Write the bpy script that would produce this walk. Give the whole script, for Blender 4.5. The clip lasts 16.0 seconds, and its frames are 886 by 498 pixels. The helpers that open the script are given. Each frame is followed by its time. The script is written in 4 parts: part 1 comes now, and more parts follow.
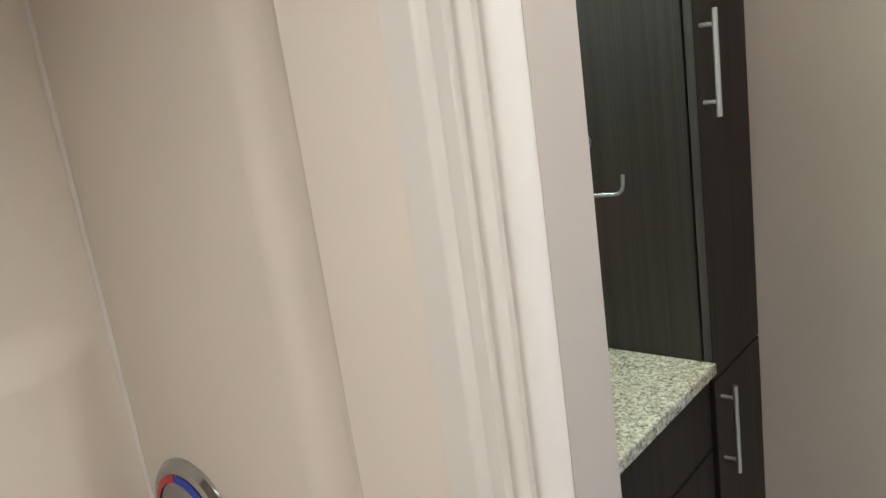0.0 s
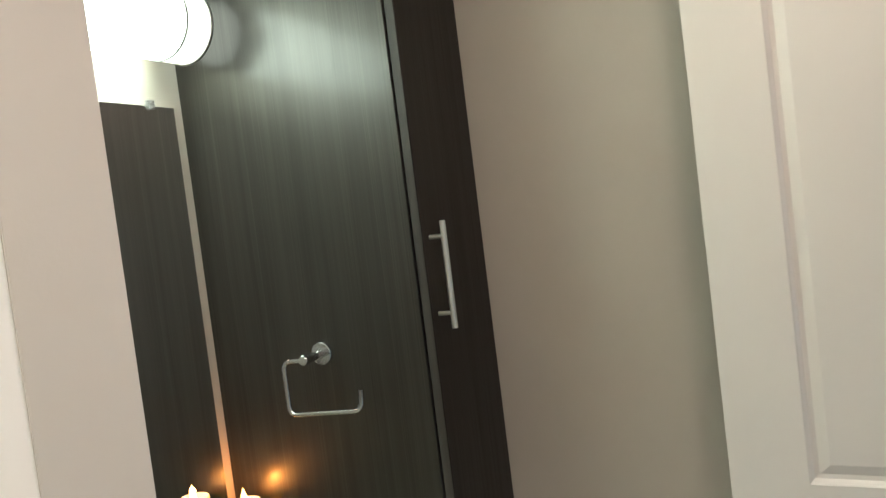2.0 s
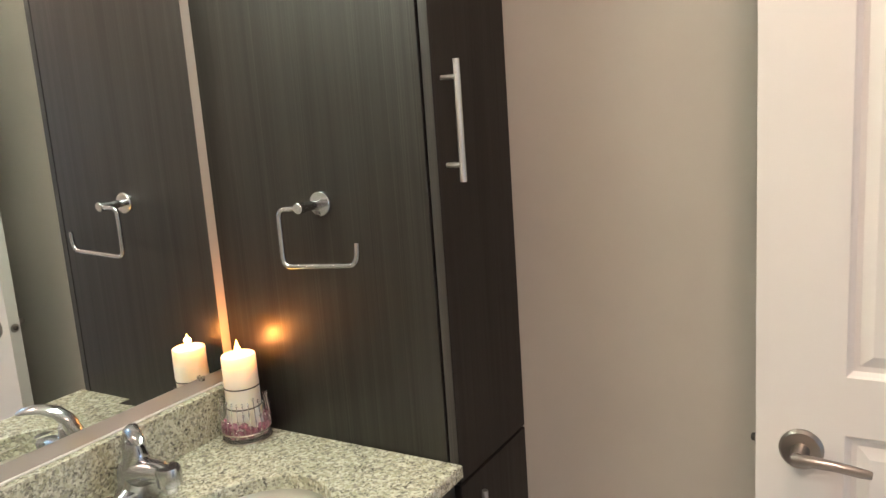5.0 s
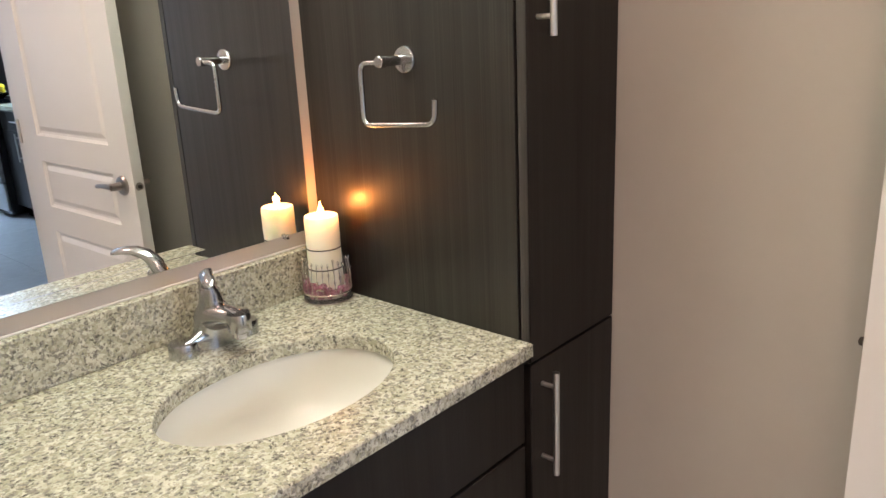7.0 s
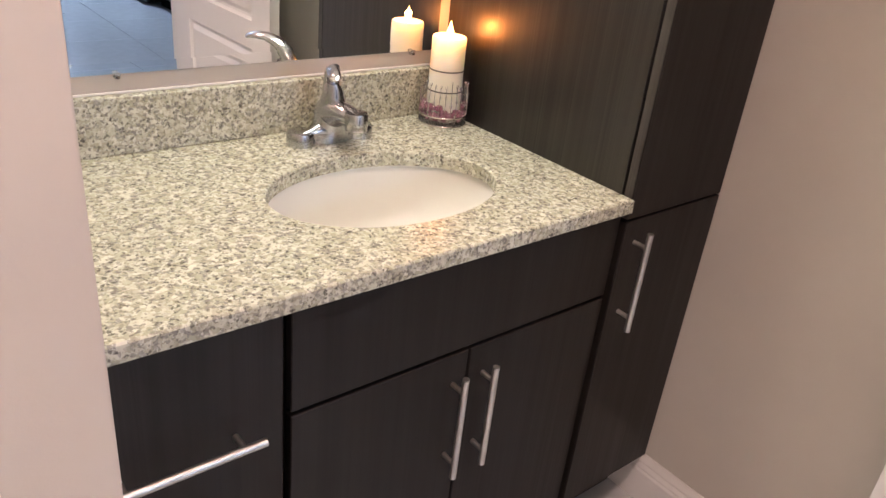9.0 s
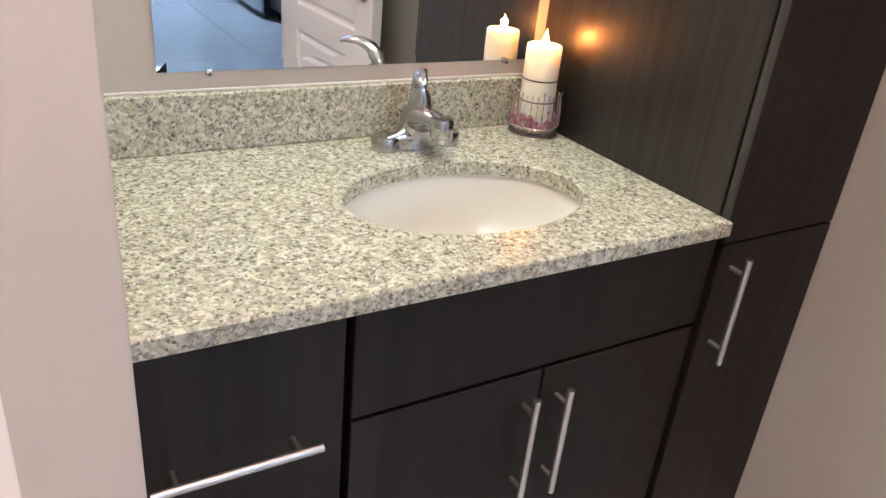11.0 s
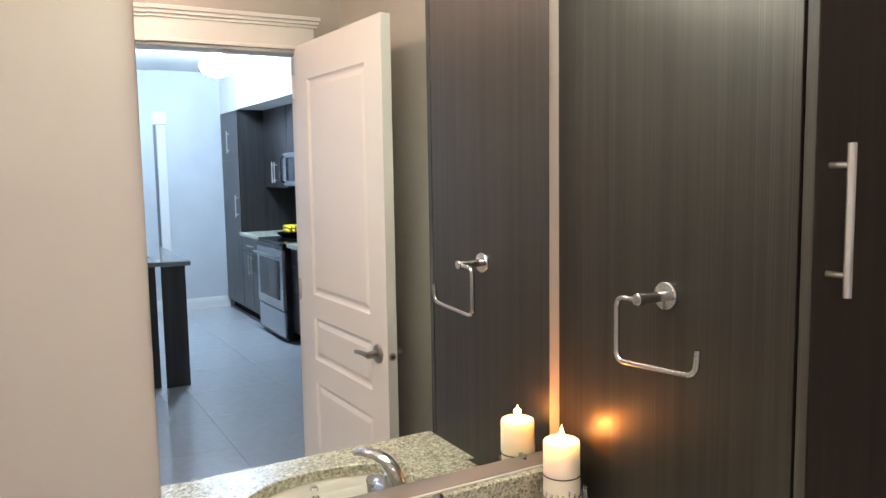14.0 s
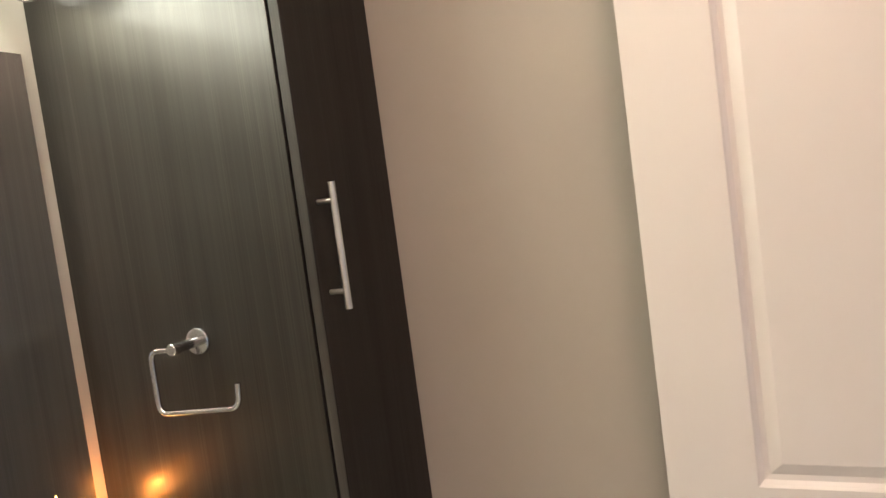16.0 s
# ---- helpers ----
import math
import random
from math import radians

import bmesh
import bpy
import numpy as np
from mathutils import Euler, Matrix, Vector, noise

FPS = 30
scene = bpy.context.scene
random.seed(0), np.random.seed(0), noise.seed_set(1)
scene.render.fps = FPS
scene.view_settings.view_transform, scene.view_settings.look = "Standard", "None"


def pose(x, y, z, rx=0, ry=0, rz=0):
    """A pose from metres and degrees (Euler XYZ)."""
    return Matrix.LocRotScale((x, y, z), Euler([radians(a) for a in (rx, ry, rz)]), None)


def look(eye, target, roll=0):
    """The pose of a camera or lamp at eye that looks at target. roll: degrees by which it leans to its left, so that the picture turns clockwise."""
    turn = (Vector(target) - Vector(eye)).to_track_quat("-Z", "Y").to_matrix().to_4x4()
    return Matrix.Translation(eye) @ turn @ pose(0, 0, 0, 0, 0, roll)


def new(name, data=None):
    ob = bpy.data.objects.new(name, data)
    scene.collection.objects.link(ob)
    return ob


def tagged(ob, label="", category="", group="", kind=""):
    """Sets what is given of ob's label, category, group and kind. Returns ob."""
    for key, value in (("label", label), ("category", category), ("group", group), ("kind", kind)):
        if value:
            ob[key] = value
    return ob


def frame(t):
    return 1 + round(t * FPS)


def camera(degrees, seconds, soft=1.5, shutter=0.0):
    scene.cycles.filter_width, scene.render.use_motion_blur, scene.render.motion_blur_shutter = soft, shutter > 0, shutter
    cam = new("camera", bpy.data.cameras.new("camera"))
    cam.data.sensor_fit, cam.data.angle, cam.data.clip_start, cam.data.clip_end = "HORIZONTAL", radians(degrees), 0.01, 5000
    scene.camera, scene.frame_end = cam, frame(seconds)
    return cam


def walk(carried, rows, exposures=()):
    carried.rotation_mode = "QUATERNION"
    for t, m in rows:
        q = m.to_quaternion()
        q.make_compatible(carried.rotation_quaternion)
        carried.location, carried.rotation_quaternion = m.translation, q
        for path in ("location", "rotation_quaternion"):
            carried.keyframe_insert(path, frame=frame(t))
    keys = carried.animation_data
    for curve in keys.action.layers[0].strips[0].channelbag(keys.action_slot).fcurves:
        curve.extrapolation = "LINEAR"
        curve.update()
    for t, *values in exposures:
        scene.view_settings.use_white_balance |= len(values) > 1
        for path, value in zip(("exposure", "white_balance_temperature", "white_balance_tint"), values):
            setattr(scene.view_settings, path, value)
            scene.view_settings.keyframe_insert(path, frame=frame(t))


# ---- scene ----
cam = camera(60.5, 16.0)
PATH = [
    (0, (-1.495, -1.159, 1.563), (-0.037, 0.131, 1.102), -8.1),
    (0.5, (-1.465, -1.184, 1.577), (0.176, -0.098, 1.219), -9.3),
    (1, (-1.414, -1.214, 1.578), (0.336, -0.281, 1.316), -9.5),
    (1.5, (-1.347, -1.235, 1.59), (0.431, -0.337, 1.411), -7.9),
    (2, (-1.29, -1.228, 1.619), (0.506, -0.354, 1.522), -7.1),
    (2.5, (-1.233, -1.231, 1.63), (0.566, -0.359, 1.574), -6.9),
    (3, (-1.222, -1.224, 1.639), (0.574, -0.346, 1.577), -6.0),
    (3.5, (-1.198, -1.227, 1.629), (0.579, -0.317, 1.51), -5.2),
    (4, (-1.171, -1.228, 1.58), (0.586, -0.291, 1.385), -4.5),
    (4.5, (-1.145, -1.222, 1.55), (0.583, -0.258, 1.264), -4.1),
    (6.8, (-1.045, -1.277, 1.425), (0.417, -0.03, 0.872), -3.2),
    (7, (-1.018, -1.278, 1.423), (0.407, 0.002, 0.847), -2.7),
    (7.5, (-1.012, -1.284, 1.402), (0.341, 0.054, 0.789), -0.3),
    (8, (-1.035, -1.291, 1.377), (0.254, 0.07, 0.681), 2.6),
    (8.5, (-1.042, -1.303, 1.355), (0.156, 0.097, 0.577), 4.3),
    (9, (-1.067, -1.293, 1.371), (0.103, 0.05, 0.461), 6.3),
    (9.2, (-1.077, -1.291, 1.364), (0.093, 0.037, 0.433), 6.6),
    (11.5, (-0.963, -1.278, 1.339), (-0.137, 0.351, 0.525), 5.7),
    (12, (-0.915, -1.264, 1.373), (-0.232, 0.499, 0.722), 5.7),
    (12.5, (-0.935, -1.258, 1.427), (-0.281, 0.567, 0.937), 5.3),
    (13, (-0.945, -1.246, 1.478), (-0.281, 0.606, 1.118), 4.4),
    (13.5, (-0.945, -1.223, 1.535), (-0.185, 0.605, 1.25), 1.6),
    (14, (-0.953, -1.209, 1.575), (0.03, 0.52, 1.37), -1.0),
    (14.5, (-1.011, -1.202, 1.594), (0.227, 0.361, 1.438), -3.0),
    (15, (-1.086, -1.218, 1.595), (0.378, 0.137, 1.448), -4.9),
    (15.5, (-1.11, -1.227, 1.589), (0.551, -0.127, 1.425), -6.5),
    (16, (-1.034, -1.248, 1.563), (0.787, -0.435, 1.413), -7.6),
]
walk(cam, [(t, look(eye, target, roll)) for t, eye, target, roll in PATH],
     exposures=[(0.0, -0.32, 5650, -2), (0.5, -0.32, 5500, -5), (1.0, -0.40, 5760, -4), (1.5, -0.43, 5750, -6), (2.0, -0.47, 5950, -4), (2.5, -0.42, 5950, -3),
                (3.0, -0.35, 6200, 0), (3.5, -0.31, 6250, 3), (4.0, -0.18, 6300, 7), (4.5, 0.06, 6350, 7), (7.0, 0.03, 6450, 13), (8.0, 0.06, 6500, 17), (9.0, 0.14, 6600, 22),
                (11.5, 0.12, 6050, 15), (12.5, -0.13, 6250, 14), (13.0, -0.16, 6450, 16), (13.5, -0.14, 6450, 15), (14.0, -0.02, 6600, 13), (14.5, 0.06, 6950, 15), (15.0, 0.08, 7350, 14), (15.5, 0.02, 7050, 13), (16.0, -0.13, 6800, 12)])


# ---------------------------------------------------------------- world and lamps
world = bpy.data.worlds.new("world")
scene.world = world
world.use_nodes = True
world.node_tree.nodes["Background"].inputs[0].default_value = (0.55, 0.65, 0.8, 1)
world.node_tree.nodes["Background"].inputs[1].default_value = 0.3


def area_lamp(name, eye, target, sx, sy, watts, colour):
    data = bpy.data.lights.new(name, "AREA")
    data.shape, data.size, data.size_y, data.energy, data.color = "RECTANGLE", sx, sy, watts, colour
    ob = new(name, data)
    ob.matrix_world = look(eye, target)
    return ob


def point_lamp(name, place, watts, colour, radius):
    data = bpy.data.lights.new(name, "POINT")
    data.energy, data.color, data.shadow_soft_size = watts, colour, radius
    ob = new(name, data)
    ob.location = place
    return ob


FLAME = Vector((-0.053, -0.078, 1.070))
point_lamp("candle_light", FLAME + Vector((0, 0, -0.003)), 0.85, (1.0, 0.30, 0.055), 0.007)
# added blue fill for the kitchen, set in an invented window out of view
area_lamp("kitchen_blue_fill", (-2.16, -6.3, 1.5), (1.0, -6.8, 1.0), 1.8, 1.5, 38, (0.60, 0.77, 1.0))


# ---------------------------------------------------------------- materials
def mat(name, base=(0.5, 0.5, 0.5), rough=0.5, metal=0.0, spec=0.5, coat=0.0):
    m = bpy.data.materials.new(name)
    m.use_nodes = True
    b = m.node_tree.nodes["Principled BSDF"]
    b.inputs["Base Color"].default_value = (*base, 1)
    b.inputs["Roughness"].default_value = rough
    b.inputs["Metallic"].default_value = metal
    b.inputs["Specular IOR Level"].default_value = spec
    b.inputs["Coat Weight"].default_value = coat
    return m


def shader(m):
    return m.node_tree.nodes["Principled BSDF"]


def node(m, kind, **values):
    n = m.node_tree.nodes.new(kind)
    for k, v in values.items():
        n.inputs[k].default_value = v
    return n


def link(m, a, b):
    m.node_tree.links.new(a, b)


def coords(m, scale=(1, 1, 1)):
    tc = node(m, "ShaderNodeTexCoord")
    mp = node(m, "ShaderNodeMapping")
    mp.inputs["Scale"].default_value = scale
    link(m, tc.outputs["Object"], mp.inputs["Vector"])
    return mp.outputs["Vector"]


def ramp(m, source, stops):
    r = node(m, "ShaderNodeValToRGB")
    while len(r.color_ramp.elements) < len(stops):
        r.color_ramp.elements.new(0.5)
    for e, (p, c) in zip(r.color_ramp.elements, stops):
        e.position, e.color = p, (*c, 1)
    link(m, source, r.inputs[0])
    return r.outputs[0]


def noise_of(m, vec, scale, detail=3.0, rough=0.5):
    n = node(m, "ShaderNodeTexNoise", Scale=scale, Detail=detail, Roughness=rough)
    link(m, vec, n.inputs["Vector"])
    return n.outputs[0]


def bump(m, height, strength, distance):
    b = node(m, "ShaderNodeBump", Strength=strength, Distance=distance)
    link(m, height, b.inputs["Height"])
    link(m, b.outputs[0], shader(m).inputs["Normal"])


def mix(m, a, b, factor):
    x = m.node_tree.nodes.new("ShaderNodeMix")
    x.data_type = "RGBA"
    for s, v in ((x.inputs[0], factor), (x.inputs[6], a), (x.inputs[7], b)):
        if isinstance(v, (int, float)):
            s.default_value = v
        elif isinstance(v, tuple):
            s.default_value = (*v, 1)
        else:
            link(m, v, s)
    return x.outputs[2]


def paint(name, base, rough, grain=0.0006, vary=0.06, scale=260):
    """Rolled wall paint: faint patches and orange peel."""
    m = mat(name, base, rough)
    v = coords(m)
    dark = tuple(c * (1 - vary) for c in base)
    light = tuple(min(1, c * (1 + vary)) for c in base)
    link(m, ramp(m, noise_of(m, v, 2.2, 4), [(0.3, dark), (0.7, light)]), shader(m).inputs["Base Color"])
    bump(m, noise_of(m, v, scale, 2), 0.15, grain)
    return m


def laminate(name, base, light, rough, upright=True, coat=0.0, spec=0.5):
    """Dark wood-grain laminate with fine combed lines, in bundles."""
    m = mat(name, base, rough, spec=spec)

    def along(k):
        return coords(m, (1, 1, k) if upright else (k, 1, 1))

    fine = noise_of(m, along(0.007), 330, 3, 0.6)
    broad = noise_of(m, along(0.015), 24, 4, 0.6)
    col = ramp(m, fine, [(0.33, base), (0.70, light)])
    col = mix(m, col, tuple(c * 0.72 for c in base), ramp(m, broad, [(0.35, (0, 0, 0)), (0.65, (0.85, 0.85, 0.85))]))
    if coat:
        bundle = ramp(m, noise_of(m, along(0.012), 17, 2, 0.5), [(0.44, (0, 0, 0)), (0.50, (1, 1, 1)), (0.56, (0, 0, 0))])
        comb = noise_of(m, along(0.003), 620, 1, 0.5)
        for tone, lo, hi, amount in ((tuple(c * 1.5 for c in light), 0.54, 0.62, 0.6), (tuple(c * 0.4 for c in base), 0.46, 0.38, 0.9)):
            line = node(m, "ShaderNodeMapRange")
            line.inputs["From Min"].default_value, line.inputs["From Max"].default_value = lo, hi
            line.inputs["To Max"].default_value = amount
            link(m, comb, line.inputs["Value"])
            both = node(m, "ShaderNodeMath")
            both.operation = "MULTIPLY"
            link(m, line.outputs[0], both.inputs[0])
            link(m, bundle, both.inputs[1])
            col = mix(m, col, tone, both.outputs[0])
        lines = ramp(m, noise_of(m, along(0.005), 520, 1.5, 0.5), [(0.60, (0, 0, 0)), (0.68, (0.4, 0.4, 0.4))])
        col = mix(m, col, tuple(c * 1.7 for c in light), lines)
    link(m, col, shader(m).inputs["Base Color"])
    r = ramp(m, fine, [(0.3, (rough * 0.82,) * 3), (0.75, (rough * 1.25,) * 3)])
    link(m, r, shader(m).inputs["Roughness"])
    bump(m, fine, 0.22, 0.0006)
    sheen = ramp(m, noise_of(m, along(0.02), 30, 3, 0.6), [(0.38, (spec * 0.90,) * 3), (0.62, (spec * 1.10,) * 3)])
    link(m, sheen, shader(m).inputs["Specular IOR Level"])
    shader(m).inputs["Coat Weight"].default_value = coat
    shader(m).inputs["Coat Roughness"].default_value = 0.17
    shader(m).inputs["Coat IOR"].default_value = 1.5
    return m


def granite_material():
    """Cream ground with olive, tan and grey grains and small black flecks, denser in drifts."""
    m = mat("granite", (0.6, 0.57, 0.5), 0.27, spec=0.42)
    v = coords(m)
    warp = node(m, "ShaderNodeTexNoise", Scale=170.0, Detail=3.0)
    link(m, v, warp.inputs["Vector"])
    add = node(m, "ShaderNodeVectorMath")
    add.operation = "MULTIPLY_ADD"
    add.inputs[1].default_value = (0.0085, 0.0085, 0.0085)
    link(m, warp.outputs["Color"], add.inputs[0])
    link(m, v, add.inputs[2])
    p = add.outputs[0]

    def grains(scale, channel):
        cells = node(m, "ShaderNodeTexVoronoi", Scale=scale)
        link(m, p, cells.inputs["Vector"])
        sep = node(m, "ShaderNodeSeparateColor")
        link(m, cells.outputs["Color"], sep.inputs[0])
        return sep.outputs[channel]

    def drifting(value, scale, amount):
        """Shifts a grain's number by a slow noise, so that its kind gathers in drifts."""
        n = node(m, "ShaderNodeMath")
        n.operation = "MULTIPLY_ADD"
        n.inputs[1].default_value = amount
        link(m, noise_of(m, v, scale, 2.5, 0.6), n.inputs[0])
        link(m, value, n.inputs[2])
        return n.outputs[0]

    col = ramp(m, grains(132, 0), [(0.0, (0.41, 0.405, 0.29)), (0.35, (0.52, 0.52, 0.395)), (0.75, (0.62, 0.62, 0.50)), (1.0, (0.69, 0.69, 0.57))])
    def over(value, low, high, most):
        r = node(m, "ShaderNodeMapRange")
        r.inputs["From Min"].default_value, r.inputs["From Max"].default_value, r.inputs["To Max"].default_value = low, high, most
        link(m, value, r.inputs["Value"])
        return r.outputs[0]

    col = mix(m, col, ramp(m, grains(202, 2), [(0.0, (0.22, 0.20, 0.14)), (0.5, (0.37, 0.35, 0.26)), (1.0, (0.50, 0.47, 0.37))]),
              over(drifting(grains(167, 1), 30, 0.6), 0.92, 0.98, 0.65))
    col = mix(m, col, ramp(m, grains(238, 1), [(0.0, (0.13, 0.125, 0.11)), (1.0, (0.33, 0.32, 0.28))]),
              over(drifting(grains(211, 0), 45, 0.8), 1.12, 1.24, 0.75))
    col = mix(m, col, (0.045, 0.042, 0.036), over(drifting(grains(264, 2), 70, 0.8), 1.26, 1.36, 0.7))
    link(m, col, shader(m).inputs["Base Color"])
    return m


def metal(name, base, rough, brushed=0.0):
    m = mat(name, base, rough, metal=1.0)
    if brushed:
        v = coords(m, (1, 1, 0.05))
        n = noise_of(m, v, 900, 2)
        link(m, ramp(m, n, [(0.3, (rough * 0.7,) * 3), (0.7, (rough * 1.35,) * 3)]), shader(m).inputs["Roughness"])
    return m


def glow(name, colour, strength):
    m = bpy.data.materials.new(name)
    m.use_nodes = True
    b = shader(m)
    b.inputs["Base Color"].default_value = (*colour, 1)
    b.inputs["Emission Color"].default_value = (*colour, 1)
    b.inputs["Emission Strength"].default_value = strength
    return m


WALL = paint("greige_wall_paint", (0.51, 0.470, 0.412), 0.62)
KWALL = paint("pale_grey_wall_paint", (0.55, 0.56, 0.56), 0.6)
CEILING = paint("ceiling_paint", (0.78, 0.77, 0.74), 0.8, 0.001, 0.03, 120)
TRIM = paint("white_trim_enamel", (0.74, 0.71, 0.67), 0.35, 0.0002, 0.02, 90)
DOORPAINT = paint("white_door_enamel", (0.76, 0.73, 0.69), 0.38, 0.0003, 0.02, 140)
PANEL = laminate("espresso_laminate", (0.0088, 0.0074, 0.0060), (0.0205, 0.0185, 0.0160), 0.40, coat=0.24, spec=0.54)
shader(PANEL).inputs["Specular Tint"].default_value = (1.0, 0.96, 0.90, 1)
FRONT = laminate("espresso_front_laminate", (0.0125, 0.0098, 0.0080), (0.0205, 0.0170, 0.0150), 0.42, spec=0.27)
EDGE = laminate("edge_band", (0.040, 0.036, 0.032), (0.085, 0.079, 0.072), 0.45, spec=0.3)
# near black: puts the shade of door gaps and toe kicks into the colour
DARK = mat("shadow_gap_black", (0.003, 0.003, 0.003), 0.9, spec=0.1)
GRANITE = granite_material()
PORCELAIN = mat("porcelain", (0.78, 0.775, 0.71), 0.17, spec=0.5)
ACRYLIC = paint("glossy_acrylic_surround", (0.76, 0.70, 0.62), 0.12, 0.0001, 0.015, 30)
CHROME = metal("chrome", (0.50, 0.505, 0.52), 0.18)
NICKEL = metal("brushed_nickel", (0.70, 0.68, 0.65), 0.40)
SATIN = metal("dark_satin_nickel", (0.36, 0.33, 0.30), 0.30)
STEEL = metal("brushed_steel", (0.48, 0.49, 0.51), 0.30, 1)
MIRROR = metal("mirror_silver", (0.90, 0.92, 0.91), 0.0)
CLEAR = mat("clear_plastic", (0.92, 0.94, 0.93), 0.12)
shader(CLEAR).inputs["Transmission Weight"].default_value = 0.8
WHITEPLASTIC = mat("white_plastic", (0.8, 0.79, 0.75), 0.3)
SHADE = glow("lamp_shade_glow", (0.95, 1.0, 0.87), 24.0)
RING = metal("dull_grey_metal", (0.20, 0.20, 0.19), 0.38)
SHADE_END = glow("lamp_shade_end_glow", (1.0, 0.98, 0.86), 2.0)
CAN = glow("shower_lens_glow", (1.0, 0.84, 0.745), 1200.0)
DOME = glow("ceiling_diffuser_glow", (1.0, 0.69, 0.58), 60.0)
SHADE_DISC = glow("lamp_end_disc_glow", (1.0, 0.99, 0.88), 7.0)
BRONZE = mat("dark_bronze", (0.08, 0.07, 0.06), 0.35, 0.8)
BLACK = mat("black_enamel", (0.012, 0.012, 0.014), 0.18)
GLASSBLACK = mat("black_glass", (0.01, 0.01, 0.012), 0.06)
KCAB = laminate("kitchen_espresso", (0.022, 0.020, 0.020), (0.05, 0.047, 0.046), 0.32)
YELLOW = mat("banana_skin", (0.85, 0.62, 0.02), 0.45)
BLUE = mat("blue_mark", (0.02, 0.05, 0.45), 0.3)
RED = mat("red_mark", (0.45, 0.02, 0.02), 0.3)
PINK = mat("pink_glass_beads", (0.90, 0.46, 0.60), 0.12)
shader(PINK).inputs["Transmission Weight"].default_value = 0.75
GLASS = mat("clear_glass", (1.0, 0.98, 0.98), 0.03)
shader(GLASS).inputs["Transmission Weight"].default_value = 1.0
shader(GLASS).inputs["IOR"].default_value = 1.3
DISH = mat("clear_ribbed_glass", (0.96, 0.93, 0.91), 0.12)
shader(DISH).inputs["Transmission Weight"].default_value = 0.92
shader(DISH).inputs["IOR"].default_value = 1.35
WIRE = mat("silver_wire", (0.72, 0.68, 0.64), 0.25, 1.0)
BAND = mat("candle_band_dark", (0.05, 0.04, 0.03), 0.5)
FLAMEMAT = glow("flame", (1.0, 0.50, 0.13), 22.0)
WAX = mat("ivory_wax", (0.93, 0.88, 0.76), 0.42)
shader(WAX).inputs["Subsurface Weight"].default_value = 0.9
shader(WAX).inputs["Subsurface Radius"].default_value = (0.030, 0.026, 0.019)
shader(WAX).inputs["Subsurface Scale"].default_value = 1.0


def tile_material(name, base, rough):
    m = mat(name, base, rough)
    v = coords(m)
    info = node(m, "ShaderNodeObjectInfo")
    mottled = ramp(m, noise_of(m, v, 14, 5, 0.6), [(0.3, tuple(c * 0.94 for c in base)), (0.7, tuple(c * 1.05 for c in base))])
    shift = ramp(m, info.outputs["Random"], [(0.0, (0.0, 0.0, 0.0)), (1.0, (0.22, 0.22, 0.22))])
    link(m, mix(m, mottled, tuple(c * 0.82 for c in base), shift), shader(m).inputs["Base Color"])
    bump(m, noise_of(m, v, 60, 3), 0.06, 0.001)
    return m


TILE = tile_material("grey_porcelain_tile", (0.46, 0.46, 0.46), 0.24)
GROUT = paint("grout", (0.36, 0.355, 0.35), 0.85)


# ---------------------------------------------------------------- mesh helpers (all in world coordinates)
def put(bm, name, material, smooth=False):
    me = bpy.data.meshes.new(name)
    bmesh.ops.recalc_face_normals(bm, faces=bm.faces)
    bm.to_mesh(me)
    bm.free()
    me.materials.append(material)
    if smooth:
        me.polygons.foreach_set("use_smooth", [True] * len(me.polygons))
        me.set_sharp_from_angle(angle=radians(38))
    return me


def thing(name, place, label, category, group="", kind=""):
    ob = new(name)
    ob.location = place
    ob.empty_display_size = 0.05
    return tagged(ob, label, category, group, kind)


def part(name, bm, material, parent, label="", smooth=False):
    ob = new(name, put(bm, name, material, smooth))
    ob.parent = parent
    if parent.type == "EMPTY":
        ob.location = -parent.location
    if label:
        tagged(ob, label)
    return ob


def single(name, bm, material, label, category, kind="", group="", smooth=False):
    return tagged(new(name, put(bm, name, material, smooth)), label, category, group, kind)


def box(x0, x1, y0, y1, z0, z1, bevel=0.0, bm=None, segments=2):
    own = bmesh.new()
    bmesh.ops.create_cube(own, size=1)
    for v in own.verts:
        v.co = (x0 + (v.co.x + 0.5) * (x1 - x0), y0 + (v.co.y + 0.5) * (y1 - y0), z0 + (v.co.z + 0.5) * (z1 - z0))
    if bevel:
        bmesh.ops.bevel(own, geom=own.edges[:], offset=bevel, segments=segments, affect="EDGES", profile=0.5)
    return join(bm, own)


def join(bm, own):
    if bm is None:
        return own
    me = bpy.data.meshes.new("tmp")
    own.to_mesh(me)
    own.free()
    bm.from_mesh(me)
    bpy.data.meshes.remove(me)
    return bm


def turned(bm, m):
    bmesh.ops.transform(bm, matrix=m, verts=bm.verts)
    return bm


